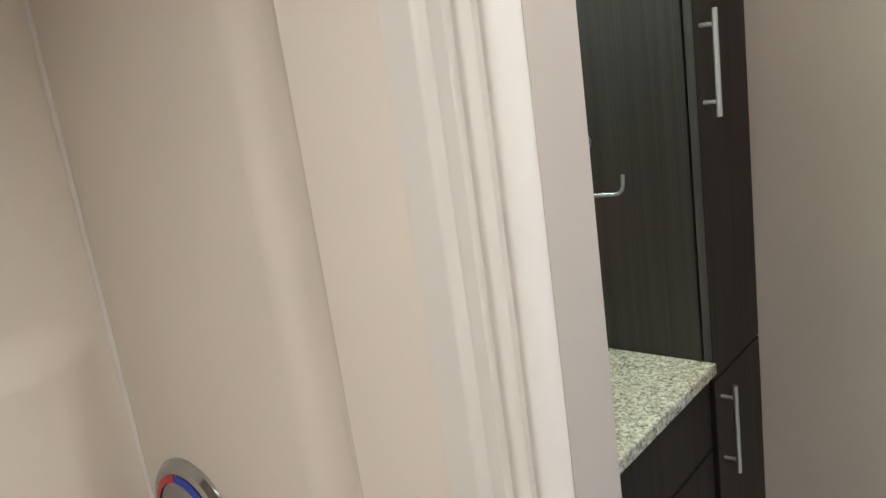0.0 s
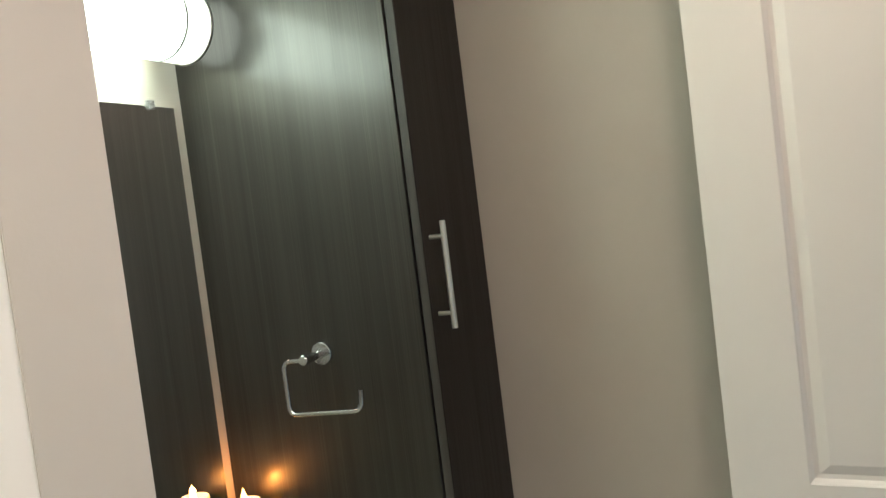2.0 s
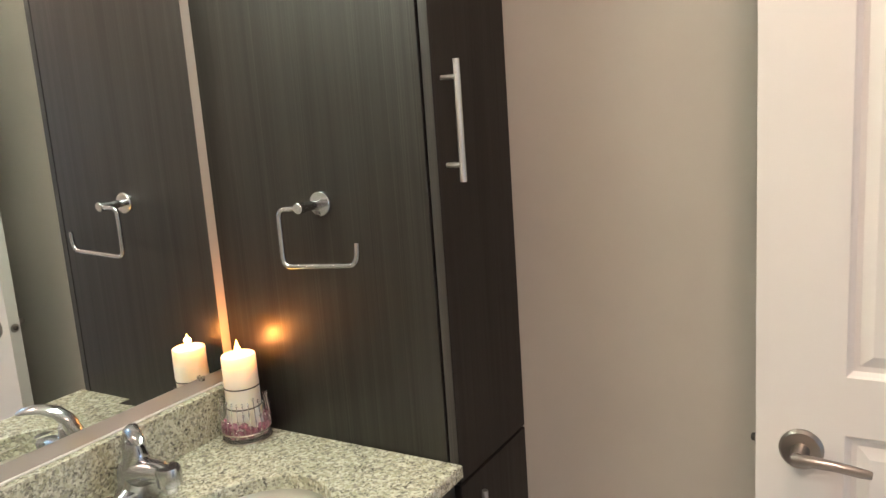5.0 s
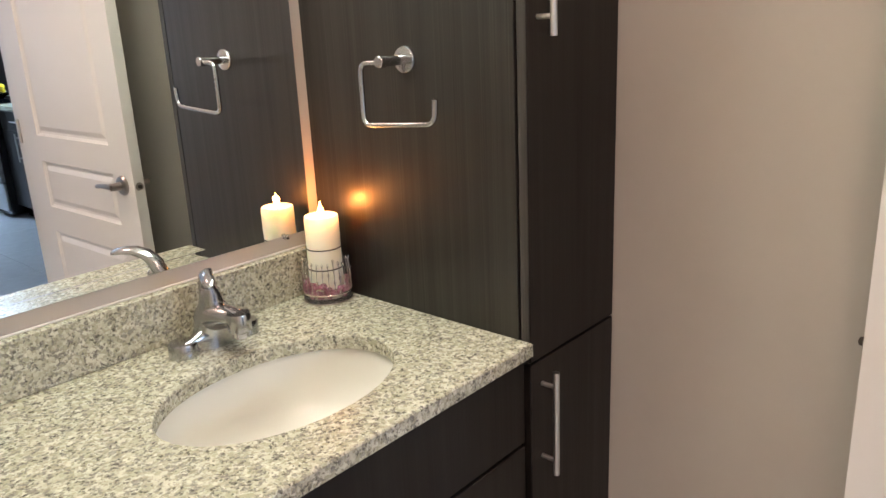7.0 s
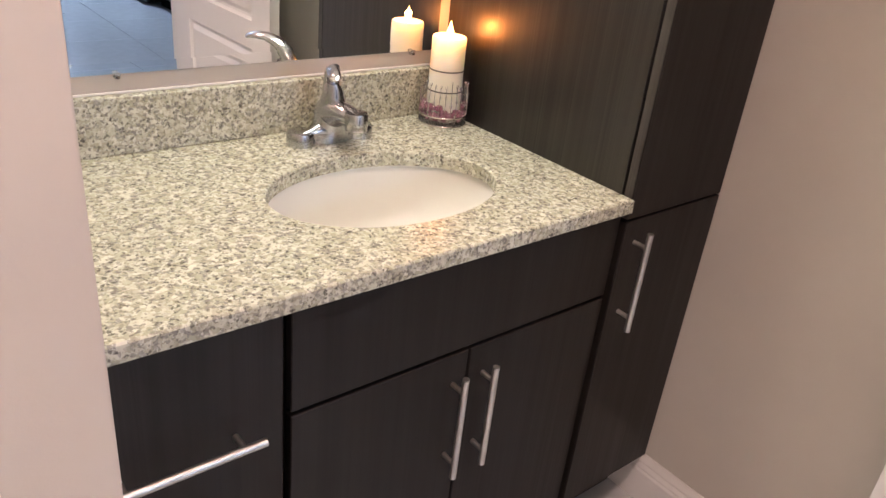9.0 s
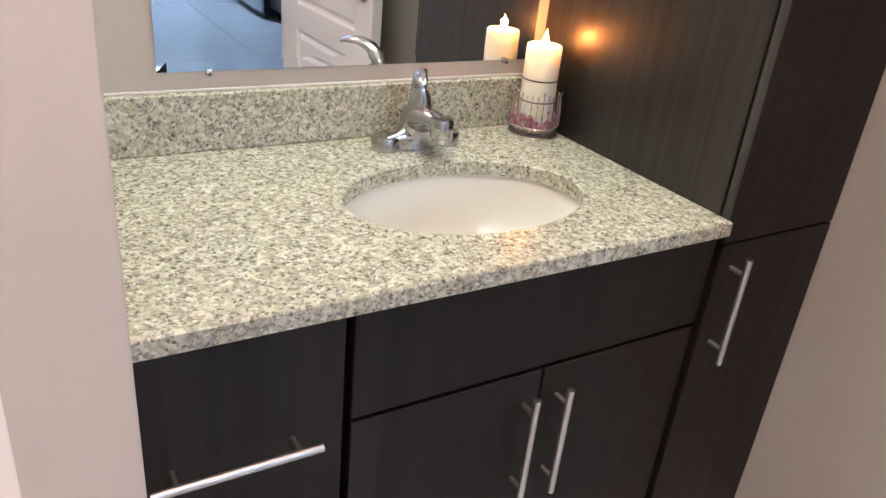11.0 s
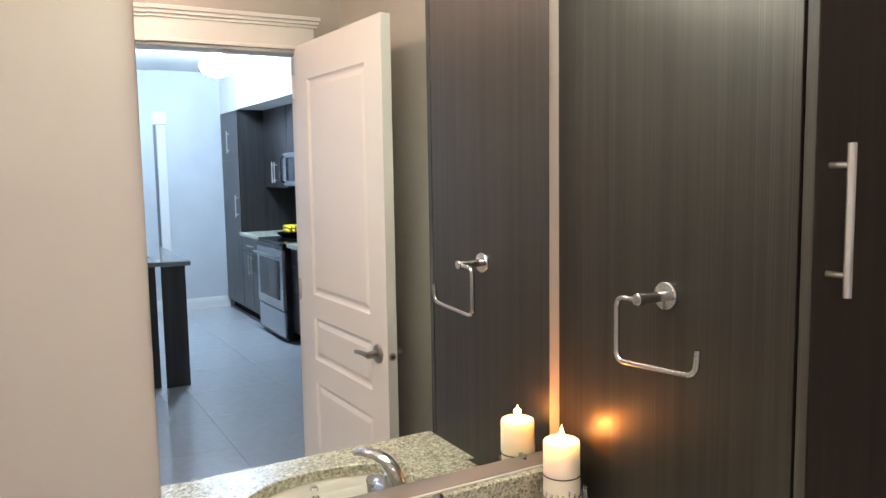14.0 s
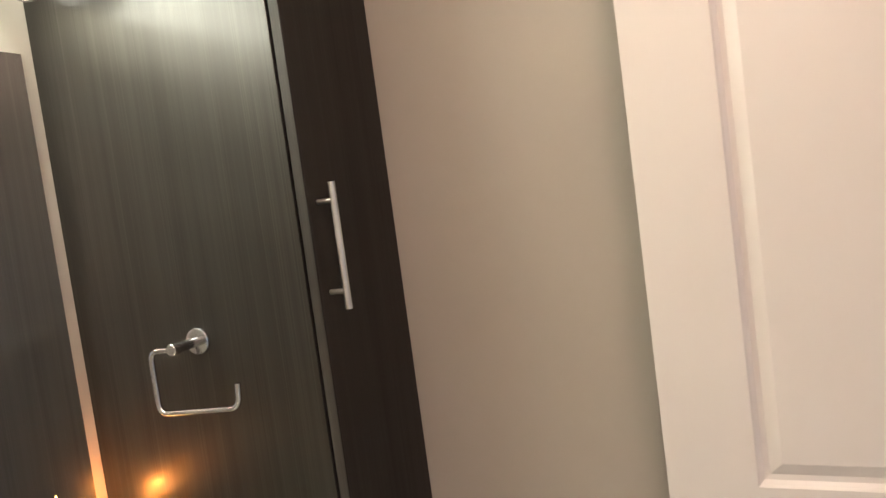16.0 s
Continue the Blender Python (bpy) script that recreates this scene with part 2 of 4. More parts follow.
def lathe(profile, centre=(0, 0, 0), steps=40, m=None, bm=None):
    """Turns (radius, height) points about z."""
    own = bmesh.new()
    rings = []
    for r, h in profile:
        if r < 1e-6:
            rings.append([own.verts.new((0, 0, h))])
        else:
            rings.append([own.verts.new((r * math.cos(2 * math.pi * i / steps), r * math.sin(2 * math.pi * i / steps), h)) for i in range(steps)])
    for a, b in zip(rings, rings[1:]):
        for i in range(steps):
            j = (i + 1) % steps
            quad = [a[i % len(a)], a[j % len(a)], b[j % len(b)], b[i % len(b)]]
            quad = list(dict.fromkeys(quad))
            if len(quad) > 2:
                own.faces.new(quad)
    if m is not None:
        turned(own, m)
    bmesh.ops.translate(own, vec=centre, verts=own.verts)
    return join(bm, own)


def tube(points, radius, steps=12, bm=None, scale=None):
    """A round bar along points; scale gives (across, up) factors a point."""
    own = bmesh.new()
    pts = [Vector(p) for p in points]
    rings, normal = [], None
    for i, p in enumerate(pts):
        d = (pts[min(i + 1, len(pts) - 1)] - pts[max(i - 1, 0)]).normalized()
        if normal is None:
            normal = d.orthogonal().normalized() if abs(d.x) > 0.9 or scale is None else Vector((1, 0, 0)) - d * d.x
        normal = (normal - d * normal.dot(d)).normalized()
        other = d.cross(normal)
        sa, sb = scale[i] if scale else (1, 1)
        rings.append([own.verts.new(p + radius * (sa * normal * math.cos(2 * math.pi * k / steps) + sb * other * math.sin(2 * math.pi * k / steps))) for k in range(steps)])
    for a, b in zip(rings, rings[1:]):
        for k in range(steps):
            own.faces.new((a[k], a[(k + 1) % steps], b[(k + 1) % steps], b[k]))
    own.faces.new(rings[0][::-1])
    own.faces.new(rings[-1])
    return join(bm, own)


def rounded(points, radius, steps=6):
    """A polyline with its inner corners rounded."""
    pts = [Vector(p) for p in points]
    out = [pts[0]]
    for a, b, c in zip(pts, pts[1:], pts[2:]):
        u, v = (a - b).normalized(), (c - b).normalized()
        for i in range(steps + 1):
            s = i / steps
            out.append((1 - s) ** 2 * (b + u * radius) + 2 * s * (1 - s) * b + s * s * (b + v * radius))
    return out + [pts[-1]]


def extrude(profile, along, bm=None):
    """A closed outline of 3D points, pushed along a vector."""
    own = bmesh.new()
    a = [own.verts.new(p) for p in profile]
    b = [own.verts.new(Vector(p) + Vector(along)) for p in profile]
    own.faces.new(a[::-1])
    own.faces.new(b)
    for i in range(len(a)):
        j = (i + 1) % len(a)
        own.faces.new((a[i], a[j], b[j], b[i]))
    return join(bm, own)


# ---------------------------------------------------------------- setting
XE, YS, ZC = 0.302, -1.85, 2.44      # east wall, south wall, ceiling of the bathroom
XW = -2.60
DL, DR, DH = -0.800, 0.140, 2.075    # doorway
KY, KX0, KX1, KZ = -7.75, -2.20, 1.85, 2.70

single("wall_north", box(XW - 0.12, XE + 0.12, 0.0, 0.12, 0, ZC), WALL, "greige painted wall behind the vanity and mirror", "wall", "structure")
single("wall_east", box(XE, XE + 0.12, YS, 0.0, 0, ZC), WALL, "greige painted wall beside the tall cabinet", "wall", "structure")
single("wall_west", box(XW - 0.12, XW, YS, 0.0, 0, ZC), WALL, "plain greige wall closing the bathroom", "wall", "structure")
south = box(KX0 - 0.5, DL, YS - 0.12, YS, 0, KZ)
box(DR, KX1 + 0.12, YS - 0.12, YS, 0, KZ, bm=south)
box(DL, DR, YS - 0.12, YS, DH, KZ, bm=south)
single("wall_south", south, WALL, "greige painted wall pierced by the doorway", "wall", "structure")
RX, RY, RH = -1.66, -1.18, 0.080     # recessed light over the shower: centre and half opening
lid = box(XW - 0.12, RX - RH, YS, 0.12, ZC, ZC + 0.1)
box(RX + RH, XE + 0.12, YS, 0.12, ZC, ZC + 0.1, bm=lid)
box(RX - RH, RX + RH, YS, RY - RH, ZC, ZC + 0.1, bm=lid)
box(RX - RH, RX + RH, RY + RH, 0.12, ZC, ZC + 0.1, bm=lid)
single("ceiling", lid, CEILING, "flat off-white painted ceiling", "ceiling", "structure")

# partition between the shower and the vanity, a touch out of square
PW, PS = -1.02, -0.8580
partition = extrude([(PW, 0.0, 0), (PW, -0.8568, 0), (PW - 0.018, -0.8568, 0), (PW - 0.018, PS, 0), (-0.965, PS, 0), (-1.003, 0.0, 0)], (0, 0, ZC))
bmesh.ops.bevel(partition, geom=[e for e in partition.edges if abs(e.verts[0].co.z - e.verts[1].co.z) > 1 and e.verts[0].co.y < -0.855], offset=0.001, segments=2, affect="EDGES")
single("wall_partition", partition, WALL, "greige painted end of the short partition wall", "wall", "structure", smooth=True)


def casing_profile(width):
    """(across, proud) points of the moulded casing."""
    f = width / 0.135
    return [(a * f, p + (0.009 if p else 0)) for a, p in ((0, 0), (0, 0.015), (0.004, 0.0165), (0.034, 0.016), (0.044, 0.005), (0.054, 0.011),
            (0.068, 0.014), (0.073, 0.004), (0.079, 0.016), (0.088, 0.0195), (0.098, 0.018), (0.102, 0.012), (0.106, 0.018), (0.116, 0.0205), (0.131, 0.018), (0.135, 0.010), (0.135, 0))]


def shower_casing():
    """A thick casing: flat, cove, then two beads that rise to the outer edge."""
    pts = [(0.0, 0.0)]
    for i in range(73):
        f = i / 72
        p = 0.024 + 0.010 * f ** 1.5
        for centre, half, depth in ((0.34, 0.075, -0.0095), (0.565, 0.032, -0.0085), (0.67, 0.085, 0.004), (0.775, 0.024, -0.0075), (0.87, 0.075, 0.0045)):
            d = abs(f - centre) / half
            if d < 1:
                p += depth * (0.5 + 0.5 * math.cos(math.pi * d))
        pts.append((0.1265 * f, p - 0.014 * max(0.0, (f - 0.91) / 0.09) ** 1.8))
    return pts + [(0.1276, 0.0175), (0.1276, 0.0)]


single("trim", extrude([(PW - 0.001 - p, -0.729 - a, 0) for a, p in shower_casing()], (0, 0, 2.2)), TRIM,
       "white moulded casing on the partition's end beside the shower", "trim", "structure", smooth=True)

# doorway casing, bathroom side and kitchen side, with a crown cap over the head
for side, y0, out in (("bath", YS, 1), ("kitchen", YS - 0.12, -1)):
    for x, sgn in ((DL + 0.01, -1), (DR - 0.01, 1)):
        single("trim", extrude([(x + sgn * a * 0.75, y0 + out * (p + 0.001), 0) for a, p in casing_profile(0.13)], (0, 0, DH - 0.01)), TRIM,
               "white moulded door casing upright", "trim", "structure")
    head = box(DL - 0.09, DR + 0.035, *sorted((y0 + out * 0.001, y0 + out * 0.022)), DH - 0.01, DH + 0.085, 0.002)
    for z, d, h in ((DH - 0.01, 0.030, 0.014), (DH + 0.078, 0.032, 0.012), (DH + 0.090, 0.042, 0.014), (DH + 0.104, 0.052, 0.016)):
        box(DL - 0.09 - d * 0.4, DR + 0.035 + d * 0.4, *sorted((y0 + out * 0.001, y0 + out * d)), z, z + h, 0.003, bm=head)
    single("trim", head, TRIM, "white door head casing with a stepped crown", "trim", "structure")
jamb = box(DL, DL + 0.018, YS - 0.119, YS - 0.001, 0, DH - 0.02)
box(DR - 0.018, DR, YS - 0.119, YS - 0.001, 0, DH - 0.02, bm=jamb)
box(DL, DR, YS - 0.119, YS - 0.001, DH - 0.02, DH - 0.001, bm=jamb)
single("trim", jamb, TRIM, "white painted door jamb lining", "trim", "structure")


def baseboard(x0, y0, x1, y1, nx, ny, label):
    prof = [(0, 0), (0.016, 0), (0.016, 0.086), (0.013, 0.092), (0.0145, 0.097), (0.010, 0.108), (0.011, 0.113), (0.006, 0.124), (0.004, 0.130), (0, 0.130)]
    single("baseboard", extrude([(x0 + nx * (a + 0.001), y0 + ny * (a + 0.001), z) for a, z in prof], (x1 - x0, y1 - y0, 0)), TRIM, label, "baseboard", "structure")


baseboard(XE, -0.42, XE, YS + 0.02, -1, 0, "tall white moulded baseboard along the bathroom wall")
baseboard(KX0, KY, 0.42, KY, 0, 1, "white moulded baseboard in the kitchen")
baseboard(0.60, KY, 1.24, KY, 0, 1, "white moulded baseboard in the kitchen")

# kitchen shell
single("wall_kitchen_far", box(KX0 - 0.12, KX1 + 0.12, KY - 0.12, KY, 0, KZ), KWALL, "pale grey kitchen wall at the far end", "wall", "structure")
single("wall_kitchen_east", box(KX1, KX1 + 0.12, KY, YS - 0.12, 0, KZ), KWALL, "pale grey kitchen wall behind the cabinets", "wall", "structure")
# the opening is added for the blue fill lamp; this wall is never seen
west = box(KX0 - 0.12, KX0, KY, -7.25, 0, KZ)
box(KX0 - 0.12, KX0, -5.35, YS - 0.12, 0, KZ, bm=west)
box(KX0 - 0.12, KX0, -7.25, -5.35, 0, 0.75, bm=west)
box(KX0 - 0.12, KX0, -7.25, -5.35, 2.25, KZ, bm=west)
single("wall_kitchen_west", west, KWALL, "pale grey kitchen wall, out of view, with an added wide window opening", "wall", "structure")
single("ceiling", box(KX0 - 0.12, KX1 + 0.12, KY - 0.12, YS - 0.12, KZ, KZ + 0.1), CEILING, "flat white kitchen ceiling", "ceiling", "structure")
single("wall_soffit", box(1.22, KX1 - 0.001, KY + 0.001, -2.6, 2.235, KZ - 0.001), CEILING, "white boxed soffit above the kitchen cabinets", "soffit", "structure")

# ---------------------------------------------------------------- shower
# moulded end panel: flat face, shallow hollow, then a proud front flange
end = [(PW - 0.018, -0.112, 0), (PW - 0.018, -0.500, 0)]
for i in range(1, 7):
    f = i / 6
    end.append((PW - 0.018 + 0.012 * (0.5 - 0.5 * math.cos(math.pi * f)), -0.500 - 0.050 * f, 0))
for i in range(1, 13):
    f = i / 12
    end.append((PW - 0.006 - 0.024 * f ** 2.8, -0.550 - 0.061 * f, 0))
end += [(PW - 0.0295, -0.640, 0), (PW - 0.022, -0.7297, 0), (PW - 0.001, -0.7297, 0), (PW - 0.001, -0.112, 0)]
surround = thing("shower_surround", (-1.8, -0.1, 0), "glossy off-white moulded acrylic shower surround", "shower surround", kind="structure")
part("end_panel", extrude(end, (0, 0, 2.1)), ACRYLIC, surround, smooth=True)
back = bmesh.new()
levels = [0.0, 0.6, 1.245] + [1.245 + 0.065 * (i + 1) / 14 for i in range(14)] + [1.7, 2.1]
across = [XW + 0.002 + (PW - 0.1385 - XW - 0.002) * i / 6 for i in range(7)] + [PW - 0.1385 + 0.12 * (i + 1) / 12 for i in range(12)]
sheet = []
for z in levels:
    f = min(1.0, max(0.0, (z - 1.245) / 0.065))
    bulge = 0.045 * (0.5 + 0.5 * math.cos(math.pi * f))
    sheet.append([back.verts.new((x, -0.108 - bulge * (0.5 - 0.5 * math.cos(math.pi * min(1.0, (PW - 0.0185 - x) / 0.12))), z)) for x in across])
for lo, hi in zip(sheet, sheet[1:]):
    for k in range(len(across) - 1):
        back.faces.new((lo[k], lo[k + 1], hi[k + 1], hi[k]))
rim = [v for v in sheet[0]] + [row[-1] for row in sheet[1:]] + sheet[-1][-2::-1] + [row[0] for row in sheet[-2:0:-1]]
rear = [back.verts.new((v.co.x, -0.002, v.co.z)) for v in rim]
for k in range(len(rim)):
    j = (k + 1) % len(rim)
    back.faces.new((rim[k], rim[j], rear[j], rear[k]))
back.faces.new(rear)
part("back_panel", back, ACRYLIC, surround, smooth=True)
part("corner_bead", tube([(PW - 0.0205, -0.111, 0.02), (PW - 0.0205, -0.111, 2.09)], 0.0045, 8), TRIM, surround, "pale bead of sealant in the corner", True)

valve = thing("shower_valve", (PW - 0.012, -0.235, 1.0), "round chrome shower valve with red and blue marks", "shower valve")
VM = Matrix.Translation((PW - 0.0182, -0.235, 1.000)) @ Matrix.Scale(1.12, 4) @ Matrix.Rotation(radians(-90), 4, "Y")
part("escutcheon", lathe([(0, 0.0), (0.086, 0.0), (0.086, 0.004), (0.080, 0.011), (0.050, 0.017), (0.034, 0.019), (0, 0.019)], m=VM, steps=56), CHROME, valve, "", True)
for colour, a0, a1, nm in ((RED, 8, 80, "red_mark"), (BLUE, -62, 6, "blue_mark")):
    arc = bmesh.new()
    inner, outer = [], []
    for i in range(15):
        a = radians(a0 + (a1 - a0) * i / 14)
        for r, row in ((0.060, inner), (0.070, outer)):
            row.append(arc.verts.new(VM @ Vector((r * math.cos(a), r * math.sin(a), 0.0165 if r < 0.065 else 0.0142))))
    for i in range(14):
        arc.faces.new((inner[i], inner[i + 1], outer[i + 1], outer[i]))
    part(nm, arc, colour, valve)
part("hub", lathe([(0, 0.018), (0.032, 0.018), (0.030, 0.045), (0.024, 0.056), (0, 0.058)], m=VM), CHROME, valve, "", True)
part("lever", tube([VM @ Vector(p) for p in ((0, 0, 0.05), (-0.02, -0.03, 0.058), (-0.03, -0.07, 0.062), (-0.035, -0.105, 0.060))], 0.009, 12), CHROME, valve, "", True)

# ---------------------------------------------------------------- vanity
H, D = 0.870, 0.565
XP = 0.0           # face of the tall cabinet's side panel
XL = -0.984        # inner face of the side splash


def oval(cx, cy, a, b, z, bm, steps=64):
    return [bm.verts.new((cx + a * math.cos(2 * math.pi * i / steps), cy + b * math.sin(2 * math.pi * i / steps), z)) for i in range(steps)]


def slab_with_oval(x0, x1, y0, y1, z0, z1, cx, cy, a, b, ease):
    """A stone slab with an oval cut-out and eased edges."""
    bm = bmesh.new()
    steps = 64

    def outline(z, inset):
        pts = []
        for i in range(steps):
            ang = 2 * math.pi * i / steps
            dx, dy = math.cos(ang) * a, math.sin(ang) * b
            k = min(((x1 - cx) if dx > 0 else (cx - x0)) / max(abs(dx), 1e-9), ((y1 - cy) if dy > 0 else (cy - y0)) / max(abs(dy), 1e-9))
            pts.append([cx + dx * k, cy + dy * k])
        for x, y in ((x0, y0), (x1, y0), (x0, y1), (x1, y1)):
            best = min(range(steps), key=lambda i: (pts[i][0] - x) ** 2 + (pts[i][1] - y) ** 2)
            pts[best] = [x, y]
        return [bm.verts.new((min(max(x, x0 + inset), x1 - inset), min(max(y, y0 + inset), y1 - inset), z)) for x, y in pts]

    rows = [oval(cx, cy, a, b, z0, bm), oval(cx, cy, a, b, z1 - ease, bm), oval(cx, cy, a + ease, b + ease, z1, bm),
            outline(z1, ease), outline(z1 - ease, 0), outline(z0 + ease, 0), outline(z0, ease)]
    for p, q in zip(rows, rows[1:] + rows[:1]):
        for i in range(steps):
            j = (i + 1) % steps
            bm.faces.new((p[i], p[j], q[j], q[i]))
    return bm


SX, SY, SA, SB = -0.361, -0.322, 0.214, 0.146
worktop = thing("granite_worktop", (-0.49, -0.28, 0.84), "speckled cream and grey granite vanity worktop", "worktop")
part("slab", slab_with_oval(-0.994, 0.0015, -D, -0.001, H - 0.028, H, SX, SY, SA, SB, 0.0025), GRANITE, worktop)
part("backsplash", box(XL + 0.001, -0.001, -0.021, -0.001, H + 0.0005, H + 0.101, 0.002), GRANITE, worktop)
part("side_splash", extrude([(-0.9665, -D + 0.001, H + 0.0005), (-0.9775, -D + 0.001, H + 0.0005), (-1.0015, -0.002, H + 0.0005), (XL, -0.002, H + 0.0005)], (0, 0, 0.1)), GRANITE, worktop)
part("sealant", box(XL, -0.001, -0.006, -0.0005, H + 0.1015, H + 0.105, 0.001), TRIM, worktop, "thin white bead of sealant above the splash")

basin = thing("basin", (SX, SY, 0.7), "white oval porcelain undermount basin", "basin")
bowl = bmesh.new()
rows = []
for k, (f, z) in enumerate(((1.14, 0.8415), (1.045, 0.8415), (1.03, 0.838), (1.0, 0.815), (0.95, 0.78), (0.86, 0.745), (0.70, 0.722), (0.45, 0.708), (0.16, 0.702), (0.10, 0.700))):
    rows.append(oval(SX, SY + 0.010 * min(k, 6) / 6, SA * f, SB * f if f > 0.2 else SA * f * 0.9, z, bowl))
for p, q in zip(rows, rows[1:]):
    for i in range(64):
        bowl.faces.new((p[i], p[(i + 1) % 64], q[(i + 1) % 64], q[i]))
part("bowl", bowl, PORCELAIN, basin, "", True)
part("drain", lathe([(0, 0.001), (0.021, 0.001), (0.024, 0.003), (0.018, 0.005), (0, 0.006)], (SX, SY + 0.01, 0.699)), CHROME, basin, "chrome drain stopper", True)

OM = Matrix.Translation((-0.369, -0.4662, 0.824)) @ Matrix.Rotation(radians(-90), 4, "X")
hole = part("overflow_ring", lathe([(0.0065, 0.0), (0.0065, 0.0018), (0.0095, 0.0022), (0.0105, 0.0004), (0.0105, -0.003), (0.0065, -0.003)], m=OM, steps=24), CHROME, basin, "chrome overflow ring", True)
part("overflow_hole", lathe([(0, 0.0), (0.0066, 0.0), (0.0066, -0.003), (0, -0.003)], m=OM, steps=24), BLACK, hole, "dark overflow hole")

# faucet
FX, FY = -0.336, -0.090
faucet = thing("faucet", (FX, FY, H), "chrome single-lever centreset bathroom faucet behind the basin", "faucet")
foot = bmesh.new()
tube([(FX - 0.065, FY, H + 0.010), (FX - 0.05, FY, H + 0.012), (FX - 0.03, FY, H + 0.018), (FX, FY, H + 0.020), (FX + 0.03, FY, H + 0.018), (FX + 0.05, FY, H + 0.012), (FX + 0.065, FY, H + 0.010)],
     0.010, 24, foot, [(0.95, 2.4), (1.2, 2.45), (2.0, 2.55), (2.4, 2.6), (2.0, 2.55), (1.2, 2.45), (0.95, 2.4)])
part("base", foot, CHROME, faucet, "", True)
for sx in (-1, 1):
    part("end_cap", lathe([(0, 0.0005), (0.0265, 0.0005), (0.0265, 0.0225), (0.0245, 0.0260), (0.0215, 0.0270), (0, 0.0270)], (FX + sx * 0.064, FY, H)), CHROME, faucet, "", True)
# the body tapers up from the base to the lever
part("column", tube([(FX, FY, H + 0.002), (FX, FY, H + 0.014), (FX, FY - 0.001, H + 0.030), (FX, FY - 0.003, H + 0.048), (FX, FY - 0.006, H + 0.066), (FX - 0.001, FY - 0.008, H + 0.086), (FX - 0.003, FY - 0.010, H + 0.106), (FX - 0.006, FY - 0.013, H + 0.118)],
     0.010, 32, None, [(5.0, 2.6), (4.8, 2.6), (4.2, 2.55), (3.5, 2.5), (2.9, 2.4), (2.3, 2.2), (1.8, 1.85), (1.1, 1.2)]), CHROME, faucet, "", True)
part("spout", tube([(FX, FY + 0.008, H + 0.052), (FX, FY - 0.02, H + 0.060), (FX, FY - 0.05, H + 0.066), (FX, FY - 0.075, H + 0.068), (FX, FY - 0.092, H + 0.067)],
     0.012, 24, None, [(2.7, 2.5), (2.5, 2.2), (2.1, 1.7), (1.75, 1.4), (1.3, 1.1)]), CHROME, faucet, "", True)
part("spout_head", lathe([(0, 0.0), (0.0185, 0.0), (0.0205, 0.002), (0.0212, 0.030), (0.0195, 0.034), (0, 0.0345)], (FX, FY - 0.088, H + 0.047)), CHROME, faucet, "", True)
part("aerator", lathe([(0, 0.0), (0.0125, 0.0), (0.0138, 0.002), (0.0138, 0.012), (0, 0.012)], (FX, FY - 0.088, H + 0.0352)), CHROME, faucet, "", True)
part("lever", tube([(FX + 0.004, FY + 0.006, H + 0.086), (FX + 0.002, FY + 0.004, H + 0.108), (FX - 0.003, FY - 0.003, H + 0.128), (FX - 0.012, FY - 0.018, H + 0.144), (FX - 0.024, FY - 0.040, H + 0.151), (FX - 0.036, FY - 0.064, H + 0.150), (FX - 0.044, FY - 0.084, H + 0.145), (FX - 0.046, FY - 0.090, H + 0.143)],
     0.010, 20, None, [(1.8, 1.8), (1.7, 1.6), (1.5, 1.15), (1.4, 0.75), (1.3, 0.55), (1.2, 0.45), (1.0, 0.4), (0.5, 0.2)]), CHROME, faucet, "", True)
part("index_mark", lathe([(0, 0), (0.004, 0), (0.004, 0.001), (0, 0.001)], m=Matrix.Translation((FX, FY - 0.0270, H + 0.085)) @ Matrix.Rotation(radians(90), 4, "X"), steps=14), BLACK, faucet)


def pull(parent, x, y, z, length, upright, material=NICKEL):
    """A bar pull on two posts, in front of a face at y."""
    grip = tube([(x, y - 0.031, z - length / 2), (x, y - 0.031, z + length / 2)] if upright else [(x - length / 2, y - 0.031, z), (x + length / 2, y - 0.031, z)], 0.006, 16)
    for s in (-1, 1):
        o = s * (length / 2 - 0.030)
        a = (x, y, z + o) if upright else (x + o, y, z)
        tube([a, (a[0], y - 0.031, a[2])], 0.0045, 10, grip)
    part("handle", grip, material, parent, "brushed nickel bar pull", True)


FY0, FT = -0.549, 0.018     # face of the fronts and their thickness
vanity = thing("vanity_cabinet", (-0.5, -0.3, 0), "dark espresso wood-grain vanity cabinet under the worktop", "vanity cabinet")
body = box(-0.992, -0.012, FY0 + FT + 0.003, -0.003, 0.118, 0.690)
box(-0.992, -0.012, FY0 + FT + 0.003, FY0 + FT + 0.012, 0.690, H - 0.029, bm=body)
part("body", body, DARK, vanity)
part("toe_kick", box(-0.992, -0.004, -0.484, -0.468, 0.0, 0.118), FRONT, vanity)
part("top_rail", box(-0.990, -0.006, FY0 + 0.004, FY0 + FT, 0.8395, H - 0.0285), FRONT, vanity)


def front(name, parent, x0, x1, z0, z1, y=FY0, material=None, label=""):
    return part(name, box(x0, x1, y, y + FT, z0, z1, 0.0015, segments=1), material or FRONT, parent, label)


for z0, z1 in ((0.490, 0.838), (0.130, 0.484)):
    d = front("drawer", vanity, -0.978, -0.6755, z0, z1)
    pull(d, -0.822, FY0, 0.665 if z0 > 0.4 else 0.31, 0.212, False)
front("false_front", vanity, -0.6635, -0.0035, 0.6680, 0.838)
